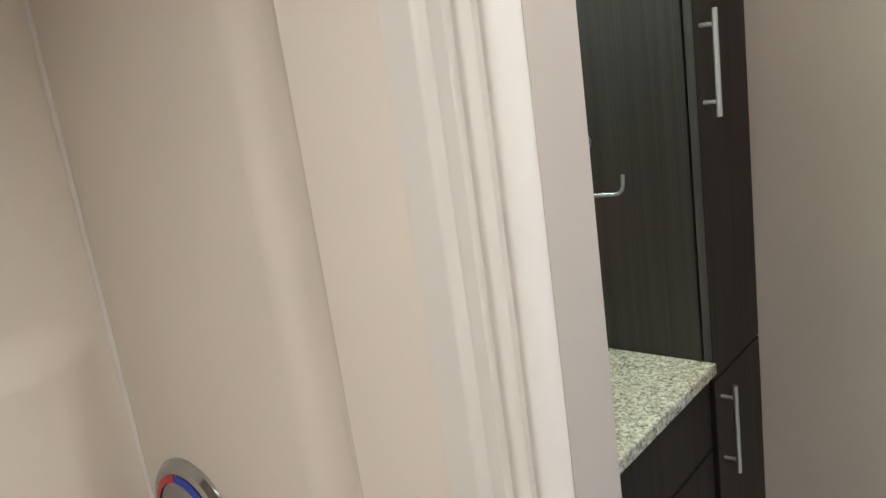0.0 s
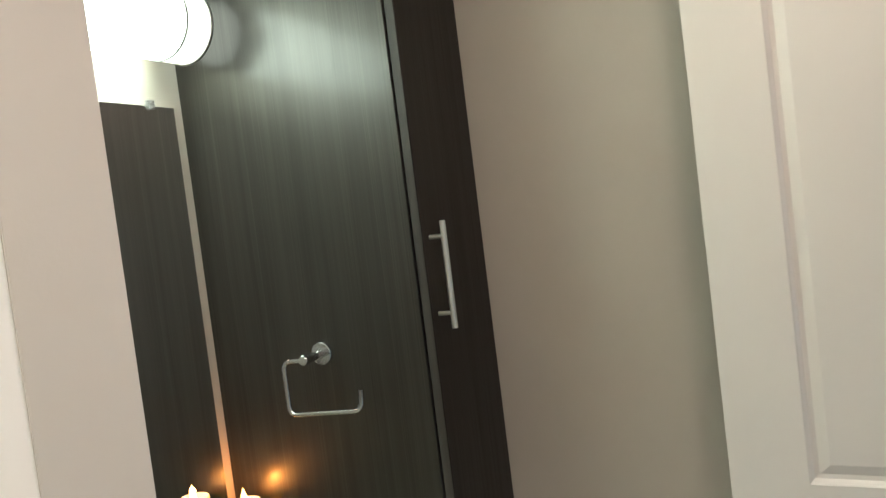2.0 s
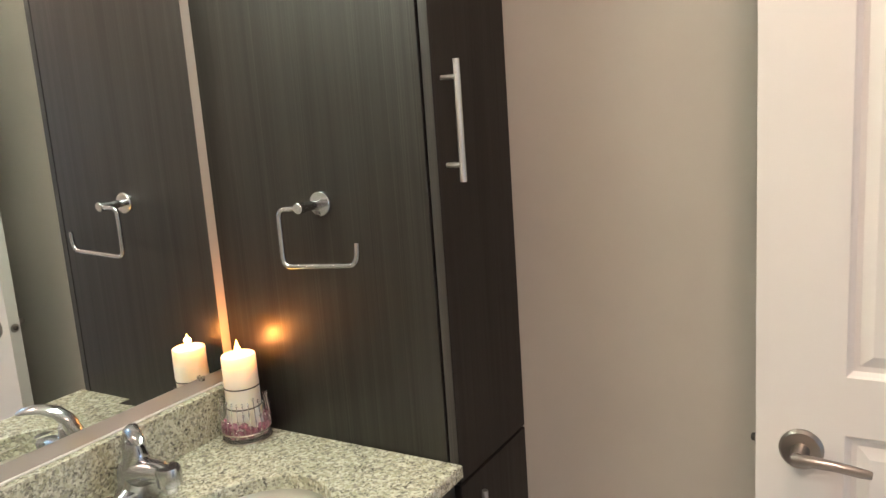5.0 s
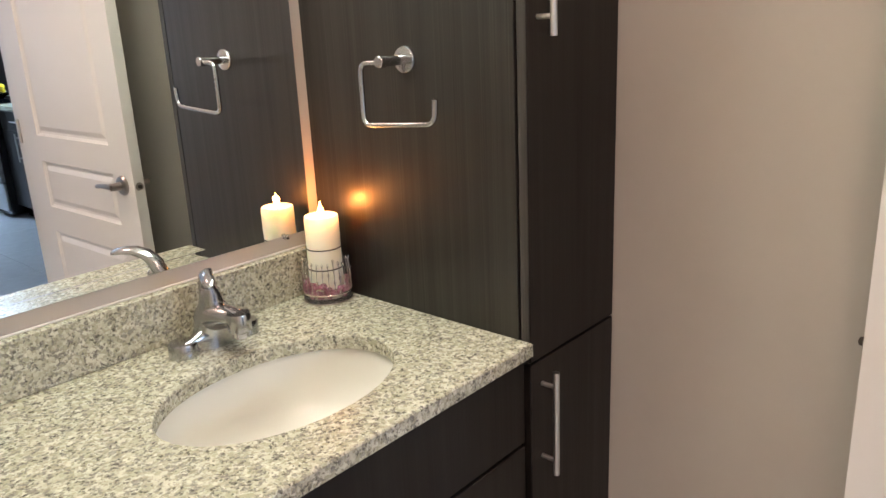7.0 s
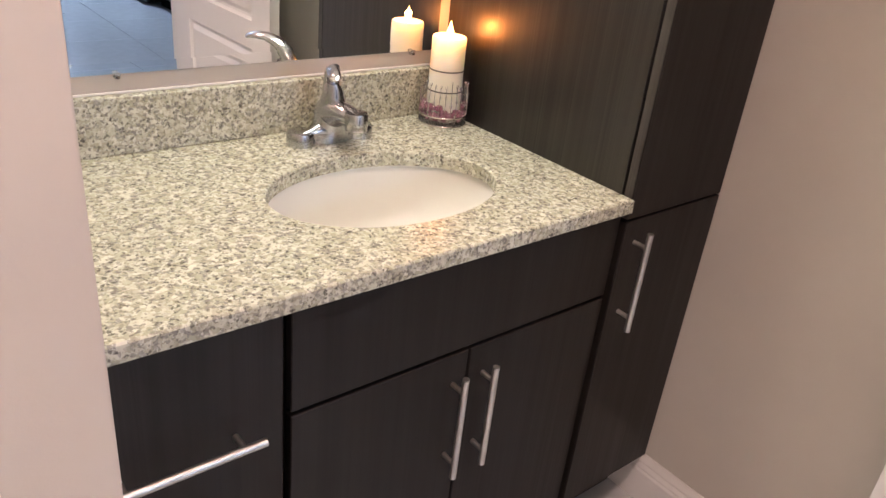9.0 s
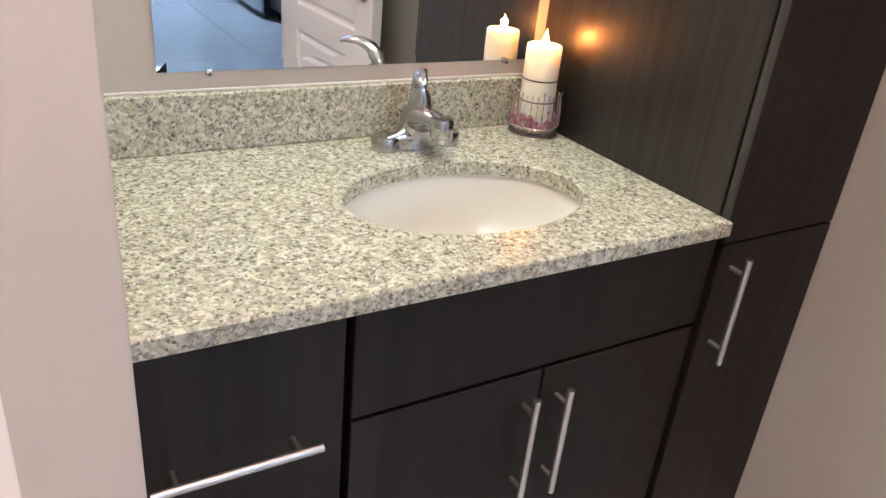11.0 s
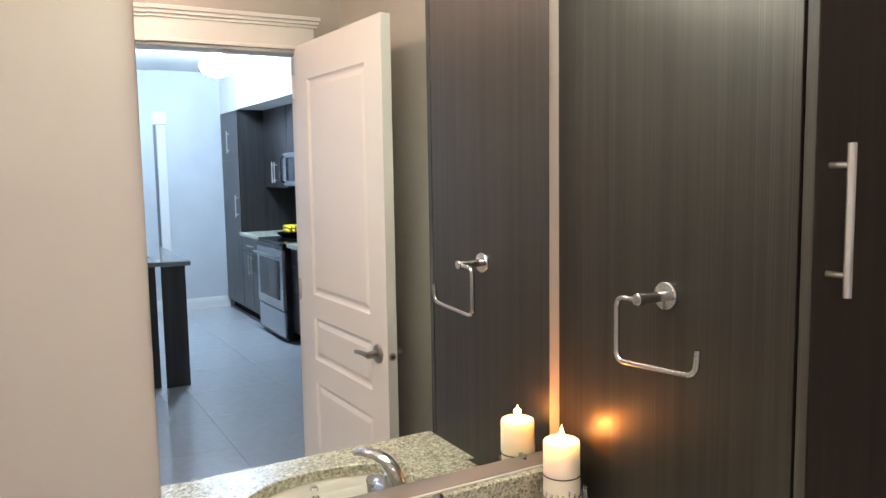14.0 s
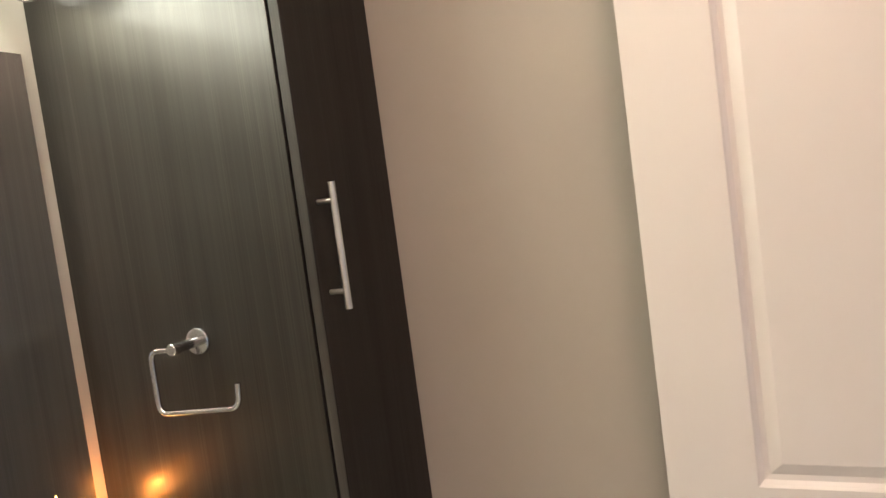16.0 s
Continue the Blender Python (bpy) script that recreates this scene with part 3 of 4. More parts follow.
for x0, x1, hx in ((-0.6635, -0.3375, -0.366), (-0.3335, -0.0035, -0.300)):
    d = front("door", vanity, x0, x1, 0.130, 0.6610)
    pull(d, hx, FY0, 0.525, 0.212, True)

tall = thing("tall_cabinet", (0.16, -0.3, 0), "tall dark espresso wood-grain linen cabinet with bar pulls", "cabinet")
part("side_panel", box(XP + 0.0025, XP + 0.0185, -0.5335, -0.0005, H - 0.06, 2.40, 0.001, segments=1), PANEL, tall, "streaked dark wood-grain side panel")
part("body", box(0.019, XE - 0.003, -0.5275, -0.0005, 0.118, 2.40), DARK, tall)
part("toe_kick", box(0.0, XE - 0.02, -0.484, -0.468, 0, 0.118), FRONT, tall)
for z0, z1, hz in ((0.826, 2.395, 1.4975), (0.130, 0.8215, 0.699)):
    d = part("door", box(0.0045, XE - 0.004, -0.5575, -0.5375, z0, z1, 0.0015, segments=1), FRONT, tall)
    if z0 > 0.5:
        part("edge_band", box(0.0035, 0.0043, -0.556, -0.539, z0 + 0.002, z1 - 0.002), EDGE, d, "paler edge band of the cabinet door")
    pull(d, 0.035 if z0 > 0.5 else 0.040, -0.5575, hz, 0.211, True)

# open-ended towel ring on the side panel
ring = thing("towel_ring", (0, -0.292, 1.358), "chrome open square towel ring on the cabinet side", "towel ring")
RM = Matrix.Translation((XP + 0.0022, -0.292, 1.358)) @ Matrix.Rotation(radians(-90), 4, "Y")
part("wall_plate", lathe([(0, 0), (0.0248, 0), (0.0248, 0.004), (0.023, 0.0065), (0.010, 0.0075), (0, 0.0075)], m=RM), CHROME, ring, "", True)
part("post", lathe([(0, 0.006), (0.0088, 0.006), (0.0088, 0.052), (0.0104, 0.054), (0.0104, 0.069), (0.0092, 0.0705), (0, 0.0705)], m=RM, steps=28), CHROME, ring, "", True)
part("bar", tube(rounded([(-0.061, -0.292, 1.357), (-0.061, -0.239, 1.356), (-0.061, -0.239, 1.245), (-0.061, -0.413, 1.255), (-0.061, -0.416, 1.297)], 0.02), 0.0051, 14), CHROME, ring, "", True)

# mirror on the wall, bevelled, with clear clips
MX0, MX1, MZ0, MZ1 = -0.779, -0.025, 1.005, 1.915
mirror = thing("mirror", (-0.4, 0, MZ0), "frameless mirror on clear clips above the vanity splash", "mirror")
glass = bmesh.new()


def rect(bm, inset, y):
    # the mirror hangs a fraction out of plumb, its top edge leaning into the room
    return [bm.verts.new((x, y + (-0.002 * (z - 1.46) if y < -0.002 else 0), z)) for x, y, z in ((MX0 + inset, y, MZ0 + inset), (MX1 - inset, y, MZ0 + inset), (MX1 - inset, y, MZ1 - inset), (MX0 + inset, y, MZ1 - inset))]


r0, r1, r2 = rect(glass, 0, -0.001), rect(glass, 0, -0.0056), rect(glass, 0.018, -0.0052)
for p, q in ((r0, r1), (r1, r2)):
    for i in range(4):
        glass.faces.new((p[i], p[(i + 1) % 4], q[(i + 1) % 4], q[i]))
glass.faces.new(r2)
glass.faces.new(r0[::-1])
part("glass", glass, MIRROR, mirror)
for x, z, s in ((-0.695, MZ0, -1), (-0.093, MZ0, -1), (-0.091, MZ1, 1), (-0.42, MZ1, 1)):
    w = 0.008 if s > 0 else 0.0045
    clip = box(x - w, x + w, -0.0125, -0.0095, *sorted((z - s * w * 0.9, z + s * w * 1.5)), 0.0012)
    box(x - w, x + w, -0.0115, -0.001, *sorted((z + s * 0.002, z + s * w * 1.5)), 0.001, bm=clip)
    c = part("clip", clip, CLEAR, mirror, "small clear plastic mirror clip")
    part("screw", lathe([(0, 0), (0.003, 0), (0.0025, 0.0015), (0, 0.002)], m=Matrix.Translation((x, -0.0125, z + s * 0.004)) @ Matrix.Rotation(radians(90), 4, "X"), steps=12), BRONZE, c)

# vanity light: glowing drum on the wall
LX0, LX1, LY, LZ, LR = -0.800, -0.044, -0.086, 2.070, 0.077
lamp = thing("vanity_light", ((LX0 + LX1) / 2, -0.05, LZ), "long white cylindrical vanity light, switched on", "wall lamp")
LM = Matrix.Translation((LX0, LY, LZ)) @ Matrix.Rotation(radians(90), 4, "Y")
length = LX1 - LX0
part("shade", lathe([(LR - 0.004, 0.074), (LR, 0.075), (LR, length - 0.075), (LR - 0.004, length - 0.074)], m=LM, steps=56), SHADE, lamp, "glowing opal acrylic shade", True)
for a, b in ((0.004, 0.070), (length - 0.070, length - 0.004)):
    part("end_shade", lathe([(LR - 0.003, a), (LR, a + 0.001), (LR, b - 0.001), (LR - 0.003, b)], m=LM, steps=56), SHADE_END, lamp, "dimmer opal end of the shade", True)
for a, b, r in ((0, 0.005, LR + 0.003), (0.070, 0.0745, LR + 0.002), (length - 0.0745, length - 0.070, LR + 0.002), (length - 0.005, length, LR + 0.003)):
    part("ring", lathe([(LR - 0.006, a), (r - 0.001, a), (r, a + 0.001), (r, b - 0.001), (r - 0.001, b), (LR - 0.006, b), (LR - 0.006, a)], m=LM, steps=56), RING, lamp, "dull metal ring", True)
for a in (0.002, length - 0.002):
    part("end_disc", lathe([(0, a), (LR - 0.0055, a)], m=LM, steps=56), SHADE_DISC, lamp, "dim opal end disc", True)
part("back_plate", box(LX0 + 0.2, LX1 - 0.2, -0.024, -0.001, LZ - 0.055, LZ + 0.055, 0.004), NICKEL, lamp)

# candle in its beaded glass holder
CX, CY = FLAME.x, FLAME.y
holder = thing("candle_holder", (CX, CY, H), "glass candle holder with wire bars and pink beads", "candle holder")
dish = lathe([(0, 0.001), (0.047, 0.001), (0.0495, 0.004), (0.0495, 0.018), (0.047, 0.020), (0.045, 0.012), (0, 0.011)], (CX, CY, H), 96)
for v in dish.verts:
    d = Vector((v.co.x - CX, v.co.y - CY))
    if 0.0485 < d.length and 0.002 < v.co.z - H < 0.0195:
        k = 1 + 0.016 * math.cos(48 * math.atan2(d.y, d.x))
        v.co.x, v.co.y = CX + d.x * k, CY + d.y * k
part("dish", dish, DISH, holder, "ribbed clear glass dish", True)
part("foot_wire", tube([(CX + 0.050 * math.cos(a * math.pi / 20), CY + 0.050 * math.sin(a * math.pi / 20), H + 0.0022) for a in range(41)], 0.0016, 8), WIRE, holder, "", True)
part("rim_wire", tube([(CX + 0.0515 * math.cos(a * math.pi / 20), CY + 0.0515 * math.sin(a * math.pi / 20), H + 0.021) for a in range(41)], 0.0022, 8), WIRE, holder, "", True)
rng = random.Random(9)
for i in range(26):
    a = 2 * math.pi * i / 26
    c, s = math.cos(a), math.sin(a)
    top = 0.088 + rng.uniform(-0.006, 0.007)
    part("bar", tube([(CX + 0.0515 * c, CY + 0.0515 * s, H + 0.021), (CX + 0.0505 * c, CY + 0.0505 * s, H + 0.055), (CX + 0.0475 * c, CY + 0.0475 * s, H + top)], 0.0009, 6), WIRE, holder)
    for z in (top, rng.uniform(0.045, 0.068)):
        r = 0.0475 if z == top else 0.0508
        part("bead", lathe([(0, -0.004), (0.002, -0.0026), (0.0026, 0), (0.002, 0.0026), (0, 0.004)], (CX + r * c, CY + r * s, H + z), 8), GLASS, holder, "small clear drop bead", True)
rng = random.Random(4)
for i in range(90):
    a, r, z = rng.uniform(0, 2 * math.pi), rng.uniform(0.040, 0.047), H + rng.choice((0.018, 0.025, 0.032, 0.040))
    s = rng.uniform(0.0045, 0.0075)
    stone = bmesh.new()
    bmesh.ops.create_icosphere(stone, subdivisions=2, radius=s)
    for v in stone.verts:
        v.co *= 1 + 0.25 * noise.noise(v.co * 300 + Vector((i, 0, 0)))
    bmesh.ops.translate(stone, vec=(CX + r * math.cos(a), CY + r * math.sin(a), z), verts=stone.verts)
    part("pebble", stone, PINK, holder, "", True)

candle = thing("candle", (CX, CY, H + 0.012), "ivory pillar candle burning, banded with dark cord", "candle")
CT = FLAME.z - 0.018
part("wax", lathe([(0, 0.0), (0.035, 0.0), (0.036, 0.002), (0.0355, CT - H - 0.018), (0.0345, CT - H - 0.0135), (0.032, CT - H - 0.012), (0.027, CT - H - 0.017), (0.010, CT - H - 0.020), (0, CT - H - 0.020)], (CX, CY, H + 0.012)), WAX, candle, "", True)
part("wick", tube([(CX, CY, CT - 0.012), (CX, CY, CT + 0.004)], 0.0012, 8), BLACK, candle)
part("flame", lathe([(0, 0), (0.0048, 0.003), (0.0074, 0.010), (0.0064, 0.017), (0.0030, 0.027), (0, 0.037)], (CX, CY, CT - 0.007), 20), FLAMEMAT, candle, "bright flame", True).visible_shadow = False
for z in (H + 0.071, H + 0.114):
    part("cord", lathe([(0.0345, -0.0014), (0.0367, -0.0011), (0.0367, 0.0011), (0.0345, 0.0014)], (CX, CY, z)), BAND, candle, "dark cord round the candle", True)

# flush ceiling light of the bathroom, over the middle of the room
DX, DY = -0.72, -1.32
dome = thing("ceiling_light", (DX, DY, ZC), "round opal flush ceiling light, switched on", "ceiling light")
part("diffuser", lathe([(0.135, -0.012), (0.130, -0.036), (0.110, -0.058), (0.070, -0.072), (0, -0.078)], (DX, DY, ZC), 48), DOME, dome, "glowing opal diffuser", True)
part("rim", lathe([(0.120, -0.001), (0.148, -0.001), (0.150, -0.012), (0.138, -0.018), (0.128, -0.014)], (DX, DY, ZC), 48), NICKEL, dome, "", True)

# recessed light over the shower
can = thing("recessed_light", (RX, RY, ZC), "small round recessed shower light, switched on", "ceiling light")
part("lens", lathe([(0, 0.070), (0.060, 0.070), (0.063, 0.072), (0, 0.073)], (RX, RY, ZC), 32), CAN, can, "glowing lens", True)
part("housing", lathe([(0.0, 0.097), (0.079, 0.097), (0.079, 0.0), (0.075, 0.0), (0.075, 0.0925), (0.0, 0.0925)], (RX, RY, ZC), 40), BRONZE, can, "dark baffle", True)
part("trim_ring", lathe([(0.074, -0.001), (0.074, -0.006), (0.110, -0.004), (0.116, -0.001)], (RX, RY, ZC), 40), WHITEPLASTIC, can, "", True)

# light switch on the partition
plate = thing("light_switch", (-0.985, -0.43, 1.24), "white plastic light switch plate", "light switch")
SM = Matrix.Translation((-0.9838, -0.43, 1.24)) @ Matrix.Rotation(math.atan2(0.038, 0.86), 4, "Z")
part("plate", turned(box(0, 0.004, -0.036, 0.036, -0.055, 0.055, 0.0018), SM), WHITEPLASTIC, plate)
part("rocker", turned(box(0.0035, 0.0075, -0.016, 0.016, -0.033, 0.033, 0.0015), SM), WHITEPLASTIC, plate)

# ---------------------------------------------------------------- door, standing open along the east wall
door = thing("door_leaf", (0.085, -1.845, 0), "white three-panel door standing open, with nickel lever", "door")
HX, HY, LW, LH, LT = 0.092, -1.842, 0.785, 2.065, 0.035
ang = math.atan2(0.020, 0.785)
# local: u along the leaf from the hinge, v through its thickness (v = 0 faces the room), w up
DM = Matrix.Translation((HX, HY, 0.012)) @ Matrix.Rotation(radians(90) - ang, 4, "Z") @ Matrix.Diagonal((1, -1, 1, 1))


def panelled_leaf():
    bm = bmesh.new()
    panels = [(0.235, 0.700), (0.797, 0.972), (1.066, 1.925)]
    u0, u1 = 0.128, LW - 0.128
    for v0, sgn in ((0.0, 1), (LT, -1)):
        us = [0, u0, u1, LW]
        ws = [0] + [w for p in panels for w in p] + [LH]
        grid = [[bm.verts.new((u, v0, w)) for u in us] for w in ws]
        for i in range(len(ws) - 1):
            for j in range(3):
                if j == 1 and i % 2 == 1:
                    loop = [grid[i][1], grid[i][2], grid[i + 1][2], grid[i + 1][1]]
                    for inset, depth in ((0.003, 0.004), (0.009, 0.0090), (0.017, 0.0100), (0.032, 0.0040), (0.035, 0.0030)):
                        nxt = [bm.verts.new((u + du * inset, v0 + sgn * depth, w + dw * inset)) for (u, w), du, dw in
                               zip(((u0, ws[i]), (u1, ws[i]), (u1, ws[i + 1]), (u0, ws[i + 1])), (1, -1, -1, 1), (1, 1, -1, -1))]
                        for k in range(4):
                            bm.faces.new((loop[k], loop[(k + 1) % 4], nxt[(k + 1) % 4], nxt[k]))
                        loop = nxt
                    bm.faces.new(loop)
                else:
                    bm.faces.new((grid[i][j], grid[i][j + 1], grid[i + 1][j + 1], grid[i + 1][j]))
    rim = []
    for u, w in ((0, 0), (LW, 0), (LW, LH), (0, LH)):
        rim.append((bm.verts.new((u, 0, w)), bm.verts.new((u, LT, w))))
    for k in range(4):
        a, b = rim[k], rim[(k + 1) % 4]
        bm.faces.new((a[0], b[0], b[1], a[1]))
    bmesh.ops.remove_doubles(bm, verts=bm.verts, dist=1e-5)
    return bm


part("leaf", turned(panelled_leaf(), DM), DOORPAINT, door)
for v, s in ((0.0, -1), (LT, 1)):
    RMX = DM @ Matrix.Translation((LW - 0.068, v, 0.940)) @ Matrix.Rotation(radians(90 * -s), 4, "X")
    h = part("rosette", lathe([(0, 0), (0.033, 0), (0.033, 0.005), (0.029, 0.010), (0.014, 0.012), (0.012, 0.045), (0, 0.046)], m=RMX), SATIN, door, "dark satin nickel rose", True)
    pts = [DM @ Vector((LW - 0.068 - a, v + s * b, 0.940 + c)) for a, b, c in ((-0.008, 0.044, 0.0), (0.02, 0.047, 0.002), (0.055, 0.048, 0.001), (0.085, 0.045, -0.004), (0.100, 0.043, -0.006))]
    part("lever", tube(pts, 0.009, 14, None, [(1, 1.1), (1, 1), (0.9, 0.9), (0.8, 0.9), (0.6, 0.7)]), SATIN, h, "", True)
LMX = DM @ Matrix.Translation((LW, LT / 2, 0.940)) @ Matrix.Rotation(radians(90), 4, "Y")
latch = part("latch_plate", lathe([(0, 0), (0.0135, 0), (0.0130, 0.0018), (0.009, 0.0025), (0, 0.0025)], m=LMX, steps=28), SATIN, door, "round latch plate", True)
part("latch_bolt", lathe([(0, 0.002), (0.007, 0.002), (0.0065, 0.008), (0.004, 0.010), (0, 0.010)], m=LMX, steps=20), BRONZE, latch, "", True)
for w in (0.2, 1.03, 1.86):
    part("hinge", turned(lathe([(0, 0), (0.006, 0), (0.006, 0.09), (0, 0.09)], (-0.006, -0.006, w), 14), DM), NICKEL, door, "", True)

# ---------------------------------------------------------------- kitchen beyond the doorway
KF = 1.215     # face of the base fronts


def kpull(parent, y, z, length, x=KF):
    g = tube([(x - 0.03, y, z - length / 2), (x - 0.03, y, z + length / 2)], 0.006, 10)
    for s in (-1, 1):
        tube([(x, y, z + s * (length / 2 - 0.03)), (x - 0.03, y, z + s * (length / 2 - 0.03))], 0.0045, 8, g)
    part("handle", g, NICKEL, parent, "brushed nickel bar pull", True)


pantry = thing("pantry_cabinet", (1.5, -7.4, 0), "tall dark wood-grain pantry cabinet at the kitchen's end", "cabinet")
part("body", box(KF + 0.02, KX1 - 0.002, KY + 0.003, -7.03, 0.10, 2.233), KCAB, pantry)
for z0, z1, pz in ((0.105, 1.70, 1.2), (1.705, 2.23, 1.90)):
    d = part("door", box(KF, KF + 0.018, KY + 0.005, -7.032, z0, z1, 0.002), KCAB, pantry)
    kpull(d, -7.12 if z0 < 1 else -7.38, pz, 0.24)
part("toe_kick", box(KF + 0.07, KX1 - 0.002, KY + 0.003, -7.03, 0, 0.10), DARK, pantry)


def base_unit(y0, y1, doors, pulls, face=KF):
    u = thing("base_cabinet", (1.5, (y0 + y1) / 2, 0), "dark wood-grain kitchen base cabinet", "cabinet", "kitchen base cabinets")
    part("body", box(face + 0.02, KX1 - 0.002, y0 + 0.001, y1 - 0.001, 0.10, 0.885), KCAB, u)
    part("toe_kick", box(face + 0.07, KX1 - 0.002, y0 + 0.001, y1 - 0.001, 0, 0.10), DARK, u)
    w = (y1 - y0) / doors
    for i in range(doors):
        d = part("door", box(face, face + 0.018, y0 + i * w + 0.002, y0 + (i + 1) * w - 0.002, 0.105, 0.72 if pulls else 0.88, 0.002), KCAB, u)
        kpull(d, y0 + i * w + (0.05 if i else w - 0.05), 0.60, 0.22, face)
    if pulls:
        dr = part("drawer", box(face, face + 0.018, y0 + 0.002, y1 - 0.002, 0.725, 0.88, 0.002), KCAB, u)
        ym = (y0 + y1) / 2
        g = tube([(face - 0.03, ym - 0.1, 0.80), (face - 0.03, ym + 0.1, 0.80)], 0.006, 10)
        for s in (-1, 1):
            tube([(face, ym + s * 0.07, 0.80), (face - 0.03, ym + s * 0.07, 0.80)], 0.0045, 8, g)
        part("handle", g, NICKEL, dr, "brushed nickel bar pull", True)


base_unit(-7.028, -6.255, 2, True)
base_unit(-5.44, -4.70, 2, True, KF + 0.02)
base_unit(-4.698, -3.90, 2, True, KF + 0.02)
for y0, y1 in ((-7.028, -6.255), (-5.44, -3.90)):
    single("kitchen_worktop", box(KF - 0.02, KX1 - 0.002, y0, y1, 0.886, 0.922, 0.003), GRANITE, "grey speckled granite kitchen worktop", "worktop")

stove = thing("range", (1.5, -5.93, 0), "stainless steel electric range with black cooktop", "range")
R0, R1 = -6.25, -5.445
part("body", box(1.185, KX1 - 0.03, R0, R1, 0.02, 0.905, 0.004), BLACK, stove)
part("cooktop", box(1.165, KX1 - 0.03, R0, R1, 0.906, 0.925, 0.004), GLASSBLACK, stove)
part("drawer", box(1.160, 1.184, R0 + 0.005, R1 - 0.005, 0.055, 0.285, 0.006), STEEL, stove)
oven = part("oven_door", box(1.152, 1.184, R0 + 0.005, R1 - 0.005, 0.300, 0.850, 0.006), STEEL, stove)
part("window", box(1.149, 1.1525, R0 + 0.09, R1 - 0.09, 0.39, 0.755, 0.001), GLASSBLACK, oven, "dark oven window")
hb = tube([(1.105, R0 + 0.06, 0.80), (1.105, R1 - 0.06, 0.80)], 0.011, 12)
for y in (R0 + 0.08, R1 - 0.08):
    tube([(1.152, y, 0.80), (1.105, y, 0.80)], 0.008, 8, hb)
part("handle", hb, STEEL, oven, "", True)
part("top_trim", box(1.158, 1.184, R0 + 0.005, R1 - 0.005, 0.855, 0.903, 0.004), BLACK, stove)
part("back_guard", box(KX1 - 0.10, KX1 - 0.032, R0, R1, 0.926, 1.10, 0.006), STEEL, stove)

micro = thing("microwave", (1.65, -5.93, 1.42), "stainless steel microwave oven above the range", "microwave")
part("body", box(1.475, KX1 - 0.002, R0, R1, 1.425, 1.755, 0.004), STEEL, micro)
md = part("door", box(1.452, 1.474, R0 + 0.002, R1 - 0.19, 1.43, 1.75, 0.005), STEEL, micro)
part("window", box(1.449, 1.4525, R0 + 0.09, R1 - 0.26, 1.475, 1.705, 0.001), GLASSBLACK, md, "dark oval-edged window")
part("handle", tube(rounded([(1.452, R0 + 0.045, 1.46), (1.415, R0 + 0.045, 1.475), (1.415, R0 + 0.045, 1.705), (1.452, R0 + 0.045, 1.72)], 0.012), 0.009, 10), BLACK, md, "", True)
part("control_panel", box(1.455, 1.474, R1 - 0.186, R1 - 0.002, 1.43, 1.75, 0.004), BLACK, micro)

for y0, y1, z0 in ((-7.028, -6.255, 1.40), (R0 + 0.002, R1 - 0.002, 1.76), (-5.44, -4.70, 1.40), (-4.698, -3.90, 1.40)):
    u = thing("wall_cabinet", (1.68, (y0 + y1) / 2, z0), "dark wood-grain kitchen wall cabinet", "cabinet", "kitchen wall cabinets")
    part("body", box(1.52, KX1 - 0.002, y0 + 0.001, y1 - 0.001, z0, 2.233), KCAB, u)
    ym = (y0 + y1) / 2
    for a, b, py in ((y0, ym, ym - 0.04), (ym, y1, ym + 0.04)):
        d = part("door", box(1.50, 1.518, a + 0.002, b - 0.002, z0 + 0.002, 2.23, 0.002), KCAB, u)
        kpull(d, py, z0 + 0.16, 0.22, 1.50)
single("backsplash", box(KX1 - 0.012, KX1 - 0.001, -7.028, -3.90, 0.923, 1.399), KCAB, "dark kitchen backsplash panel", "backsplash", "structure")

BX, BY, BZ = 1.45, -6.10, 0.9255
bowl = thing("fruit_bowl", (BX, BY, BZ), "low black bowl heaped with yellow bananas", "fruit bowl")
part("dish", lathe([(0, 0.001), (0.07, 0.001), (0.115, 0.024), (0.130, 0.044), (0.125, 0.045), (0.108, 0.028), (0.06, 0.010), (0, 0.010)], (BX, BY, BZ)), BLACK, bowl, "", True)
for k in range(6):
    pts = []
    for i in range(9):
        s = (i / 8 - 0.5) * 2.0
        pts.append((BX + 0.045 * (k % 3 - 1) + 0.02 * math.cos(s), BY + 0.125 * math.sin(s), BZ + 0.055 + 0.034 * (k // 3) + 0.03 * (math.cos(s) - 0.6)))
    part("banana", tube(pts, 0.019, 10, None, [(0.35, 0.35), (0.75, 0.75), (1, 1), (1.05, 1.05), (1.05, 1.05), (1.05, 1.05), (1, 1), (0.7, 0.7), (0.25, 0.25)]), YELLOW, bowl, "", True)

island = thing("kitchen_island", (-0.35, -5.4, 0), "dark wood-grain kitchen island with a grey stone top", "kitchen island")
part("end_panel", box(-0.62, 0.135, -4.57, -4.545, 0, 0.90, 0.002), KCAB, island)
part("body", box(-0.60, 0.115, -6.3, -4.571, 0.0, 0.90), KCAB, island)
part("top", box(-0.68, 0.17, -6.34, -4.51, 0.901, 0.936, 0.004), mat("grey_quartz", (0.20, 0.205, 0.21), 0.2), island)

# far doorway in the kitchen with a grey leaf
fd = thing("door_2", (0.1, KY, 0), "grey interior door closed in its white casing", "door", kind="structure")
part("leaf", box(-0.33, 0.50, KY + 0.001, KY + 0.012, 0.01, 2.10), mat("grey_door_paint", (0.16, 0.17, 0.18), 0.45), fd)
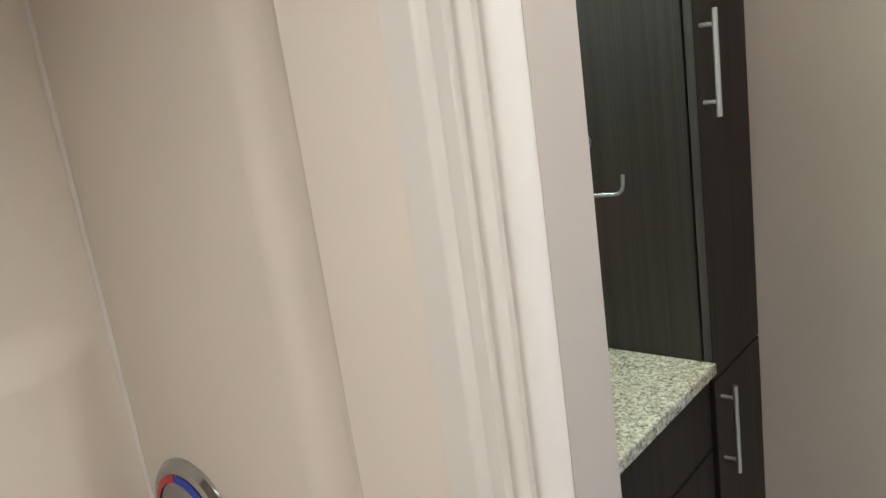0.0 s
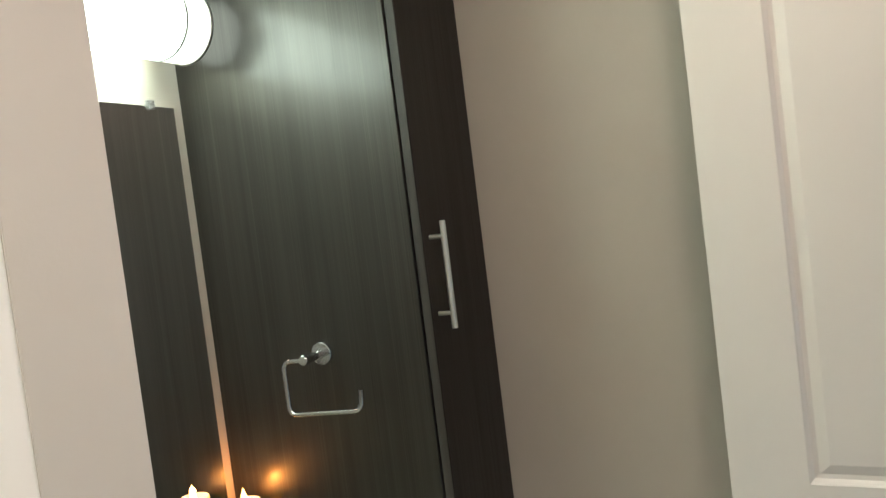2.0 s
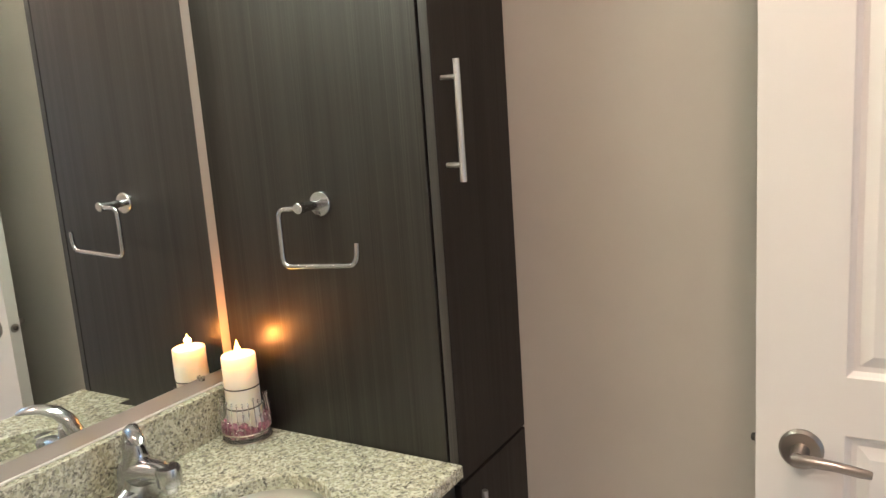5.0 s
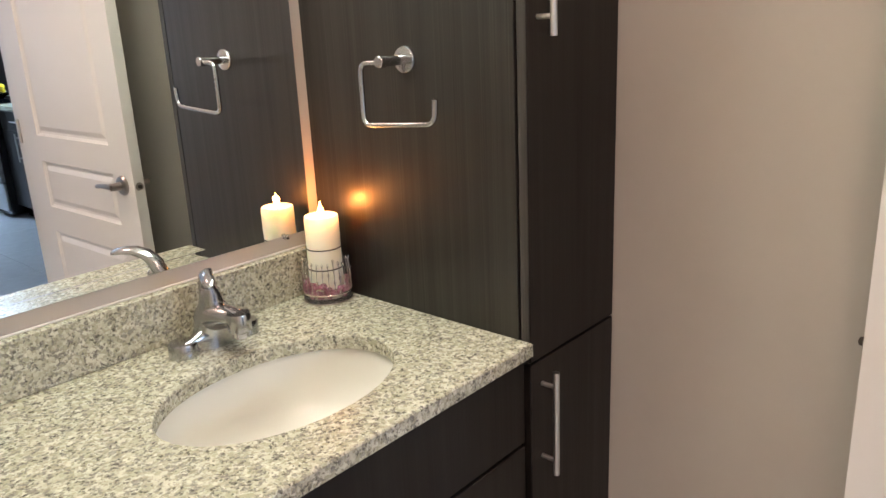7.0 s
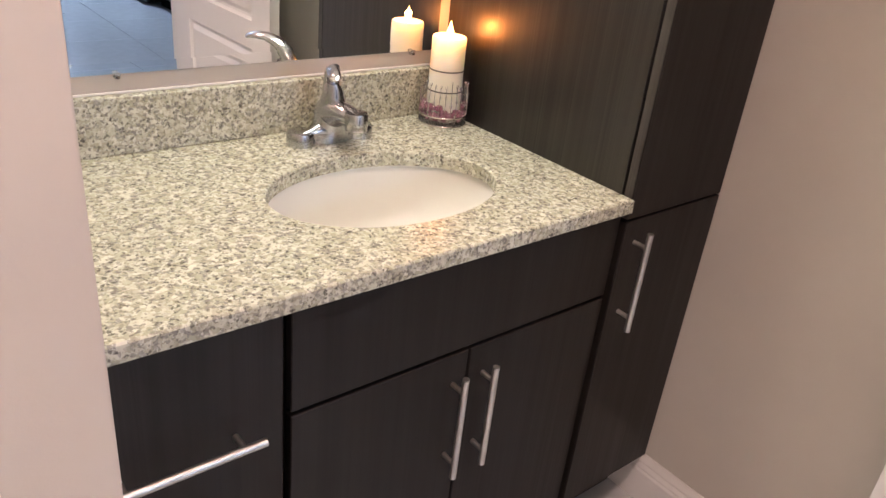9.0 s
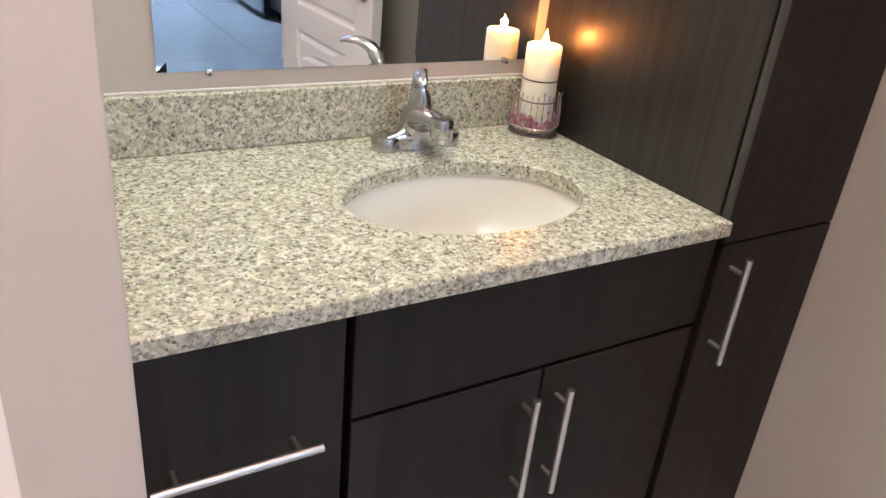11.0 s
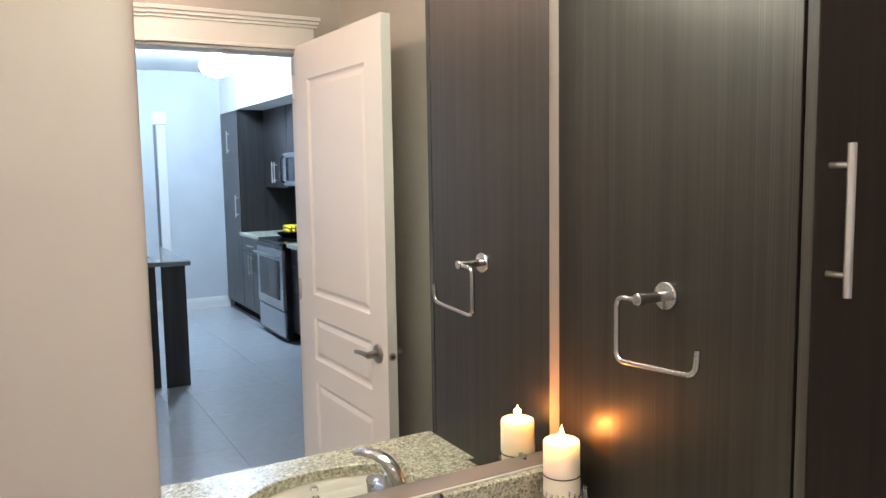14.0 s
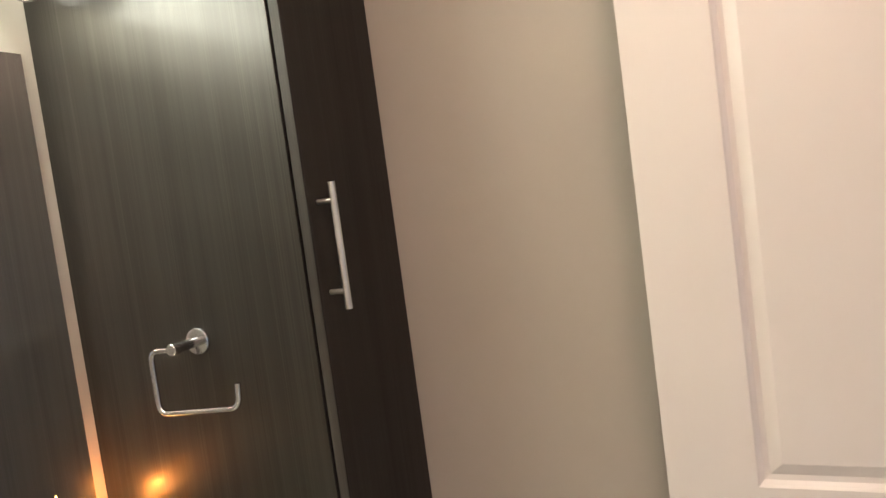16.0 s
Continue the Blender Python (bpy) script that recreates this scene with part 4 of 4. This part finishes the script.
for x0, x1, z0, z1 in ((0.505, 0.60, 0, 2.105), (-0.43, -0.335, 0, 2.105), (-0.45, 0.62, 2.106, 2.25)):
    part("casing", box(x0, x1, KY + 0.001, KY + 0.024, z0, z1, 0.004), TRIM, fd)

KLX, KLY, KLZ = 0.78, -6.0, 2.55
pendant = thing("pendant_light", (KLX, KLY, KZ), "round bright kitchen ceiling light on a short rod", "pendant light")
part("rod", tube([(KLX, KLY, 2.66), (KLX, KLY, KZ - 0.001)], 0.007, 10), CHROME, pendant, "", True)
part("canopy", lathe([(0, -0.02), (0.05, -0.016), (0.06, -0.001)], (KLX, KLY, KZ), 24), CHROME, pendant, "", True)
part("globe", lathe([(0.15 * math.sin(math.pi * i / 16), -0.11 * math.cos(math.pi * i / 16)) for i in range(17)], (KLX, KLY, KLZ), 32),
     glow("kitchen_globe_glow", (0.50, 0.71, 1.0), 285.0), pendant, "glowing opal glass globe", True)

# unseen kitchen window, added to go with the blue fill lamp
win = thing("added_window", (KX0, -6.3, 0.75), "wide white-framed window, added out of view around the blue fill lamp", "window", kind="structure")
for y0, y1, z0, z1 in ((-7.25, -7.18, 0.75, 2.25), (-5.42, -5.35, 0.75, 2.25), (-7.18, -5.42, 0.75, 0.82), (-7.18, -5.42, 2.18, 2.25), (-6.33, -6.27, 0.82, 2.18)):
    part("frame", box(KX0 - 0.09, KX0 - 0.03, y0, y1, z0, z1, 0.004), TRIM, win)

# ---------------------------------------------------------------- floors, laid tile by tile
def tiled(name, x0, x1, y0, y1, step_x, step_y, ox, oy, label):
    floor = single(name, box(x0, x1, y0, y1, -0.1, -0.003), GROUT, label, "floor", "structure")
    cache = {}
    i0, i1 = math.floor((x0 - ox) / step_x), math.ceil((x1 - ox) / step_x)
    for i in range(i0, i1):
        shift = 0.0
        for j in range(math.floor((y0 - oy) / step_y) - 1, math.ceil((y1 - oy) / step_y) + 1):
            a, b = max(x0, ox + i * step_x + 0.0015), min(x1, ox + (i + 1) * step_x - 0.0015)
            c, d = max(y0, oy + shift + j * step_y + 0.0015), min(y1, oy + shift + (j + 1) * step_y - 0.0015)
            if b - a < 0.01 or d - c < 0.01:
                continue
            key = (round(b - a, 4), round(d - c, 4))
            if key not in cache:
                cache[key] = put(box(-key[0] / 2, key[0] / 2, -key[1] / 2, key[1] / 2, -0.008, 0.0, 0.0012, segments=1), "tile", TILE)
            t = new("tile", cache[key])
            t.parent = floor
            t.location = ((a + b) / 2, (c + d) / 2, 0)


tiled("floor", XW, XE, YS, 0.0, 0.62, 0.62, 0.08, -1.85, "grey porcelain tiles on the bathroom floor")
tiled("floor_kitchen", KX0, KX1, KY, YS - 0.0005, 0.62, 0.62, 0.08, -1.85, "large grey porcelain tiles on the kitchen floor")
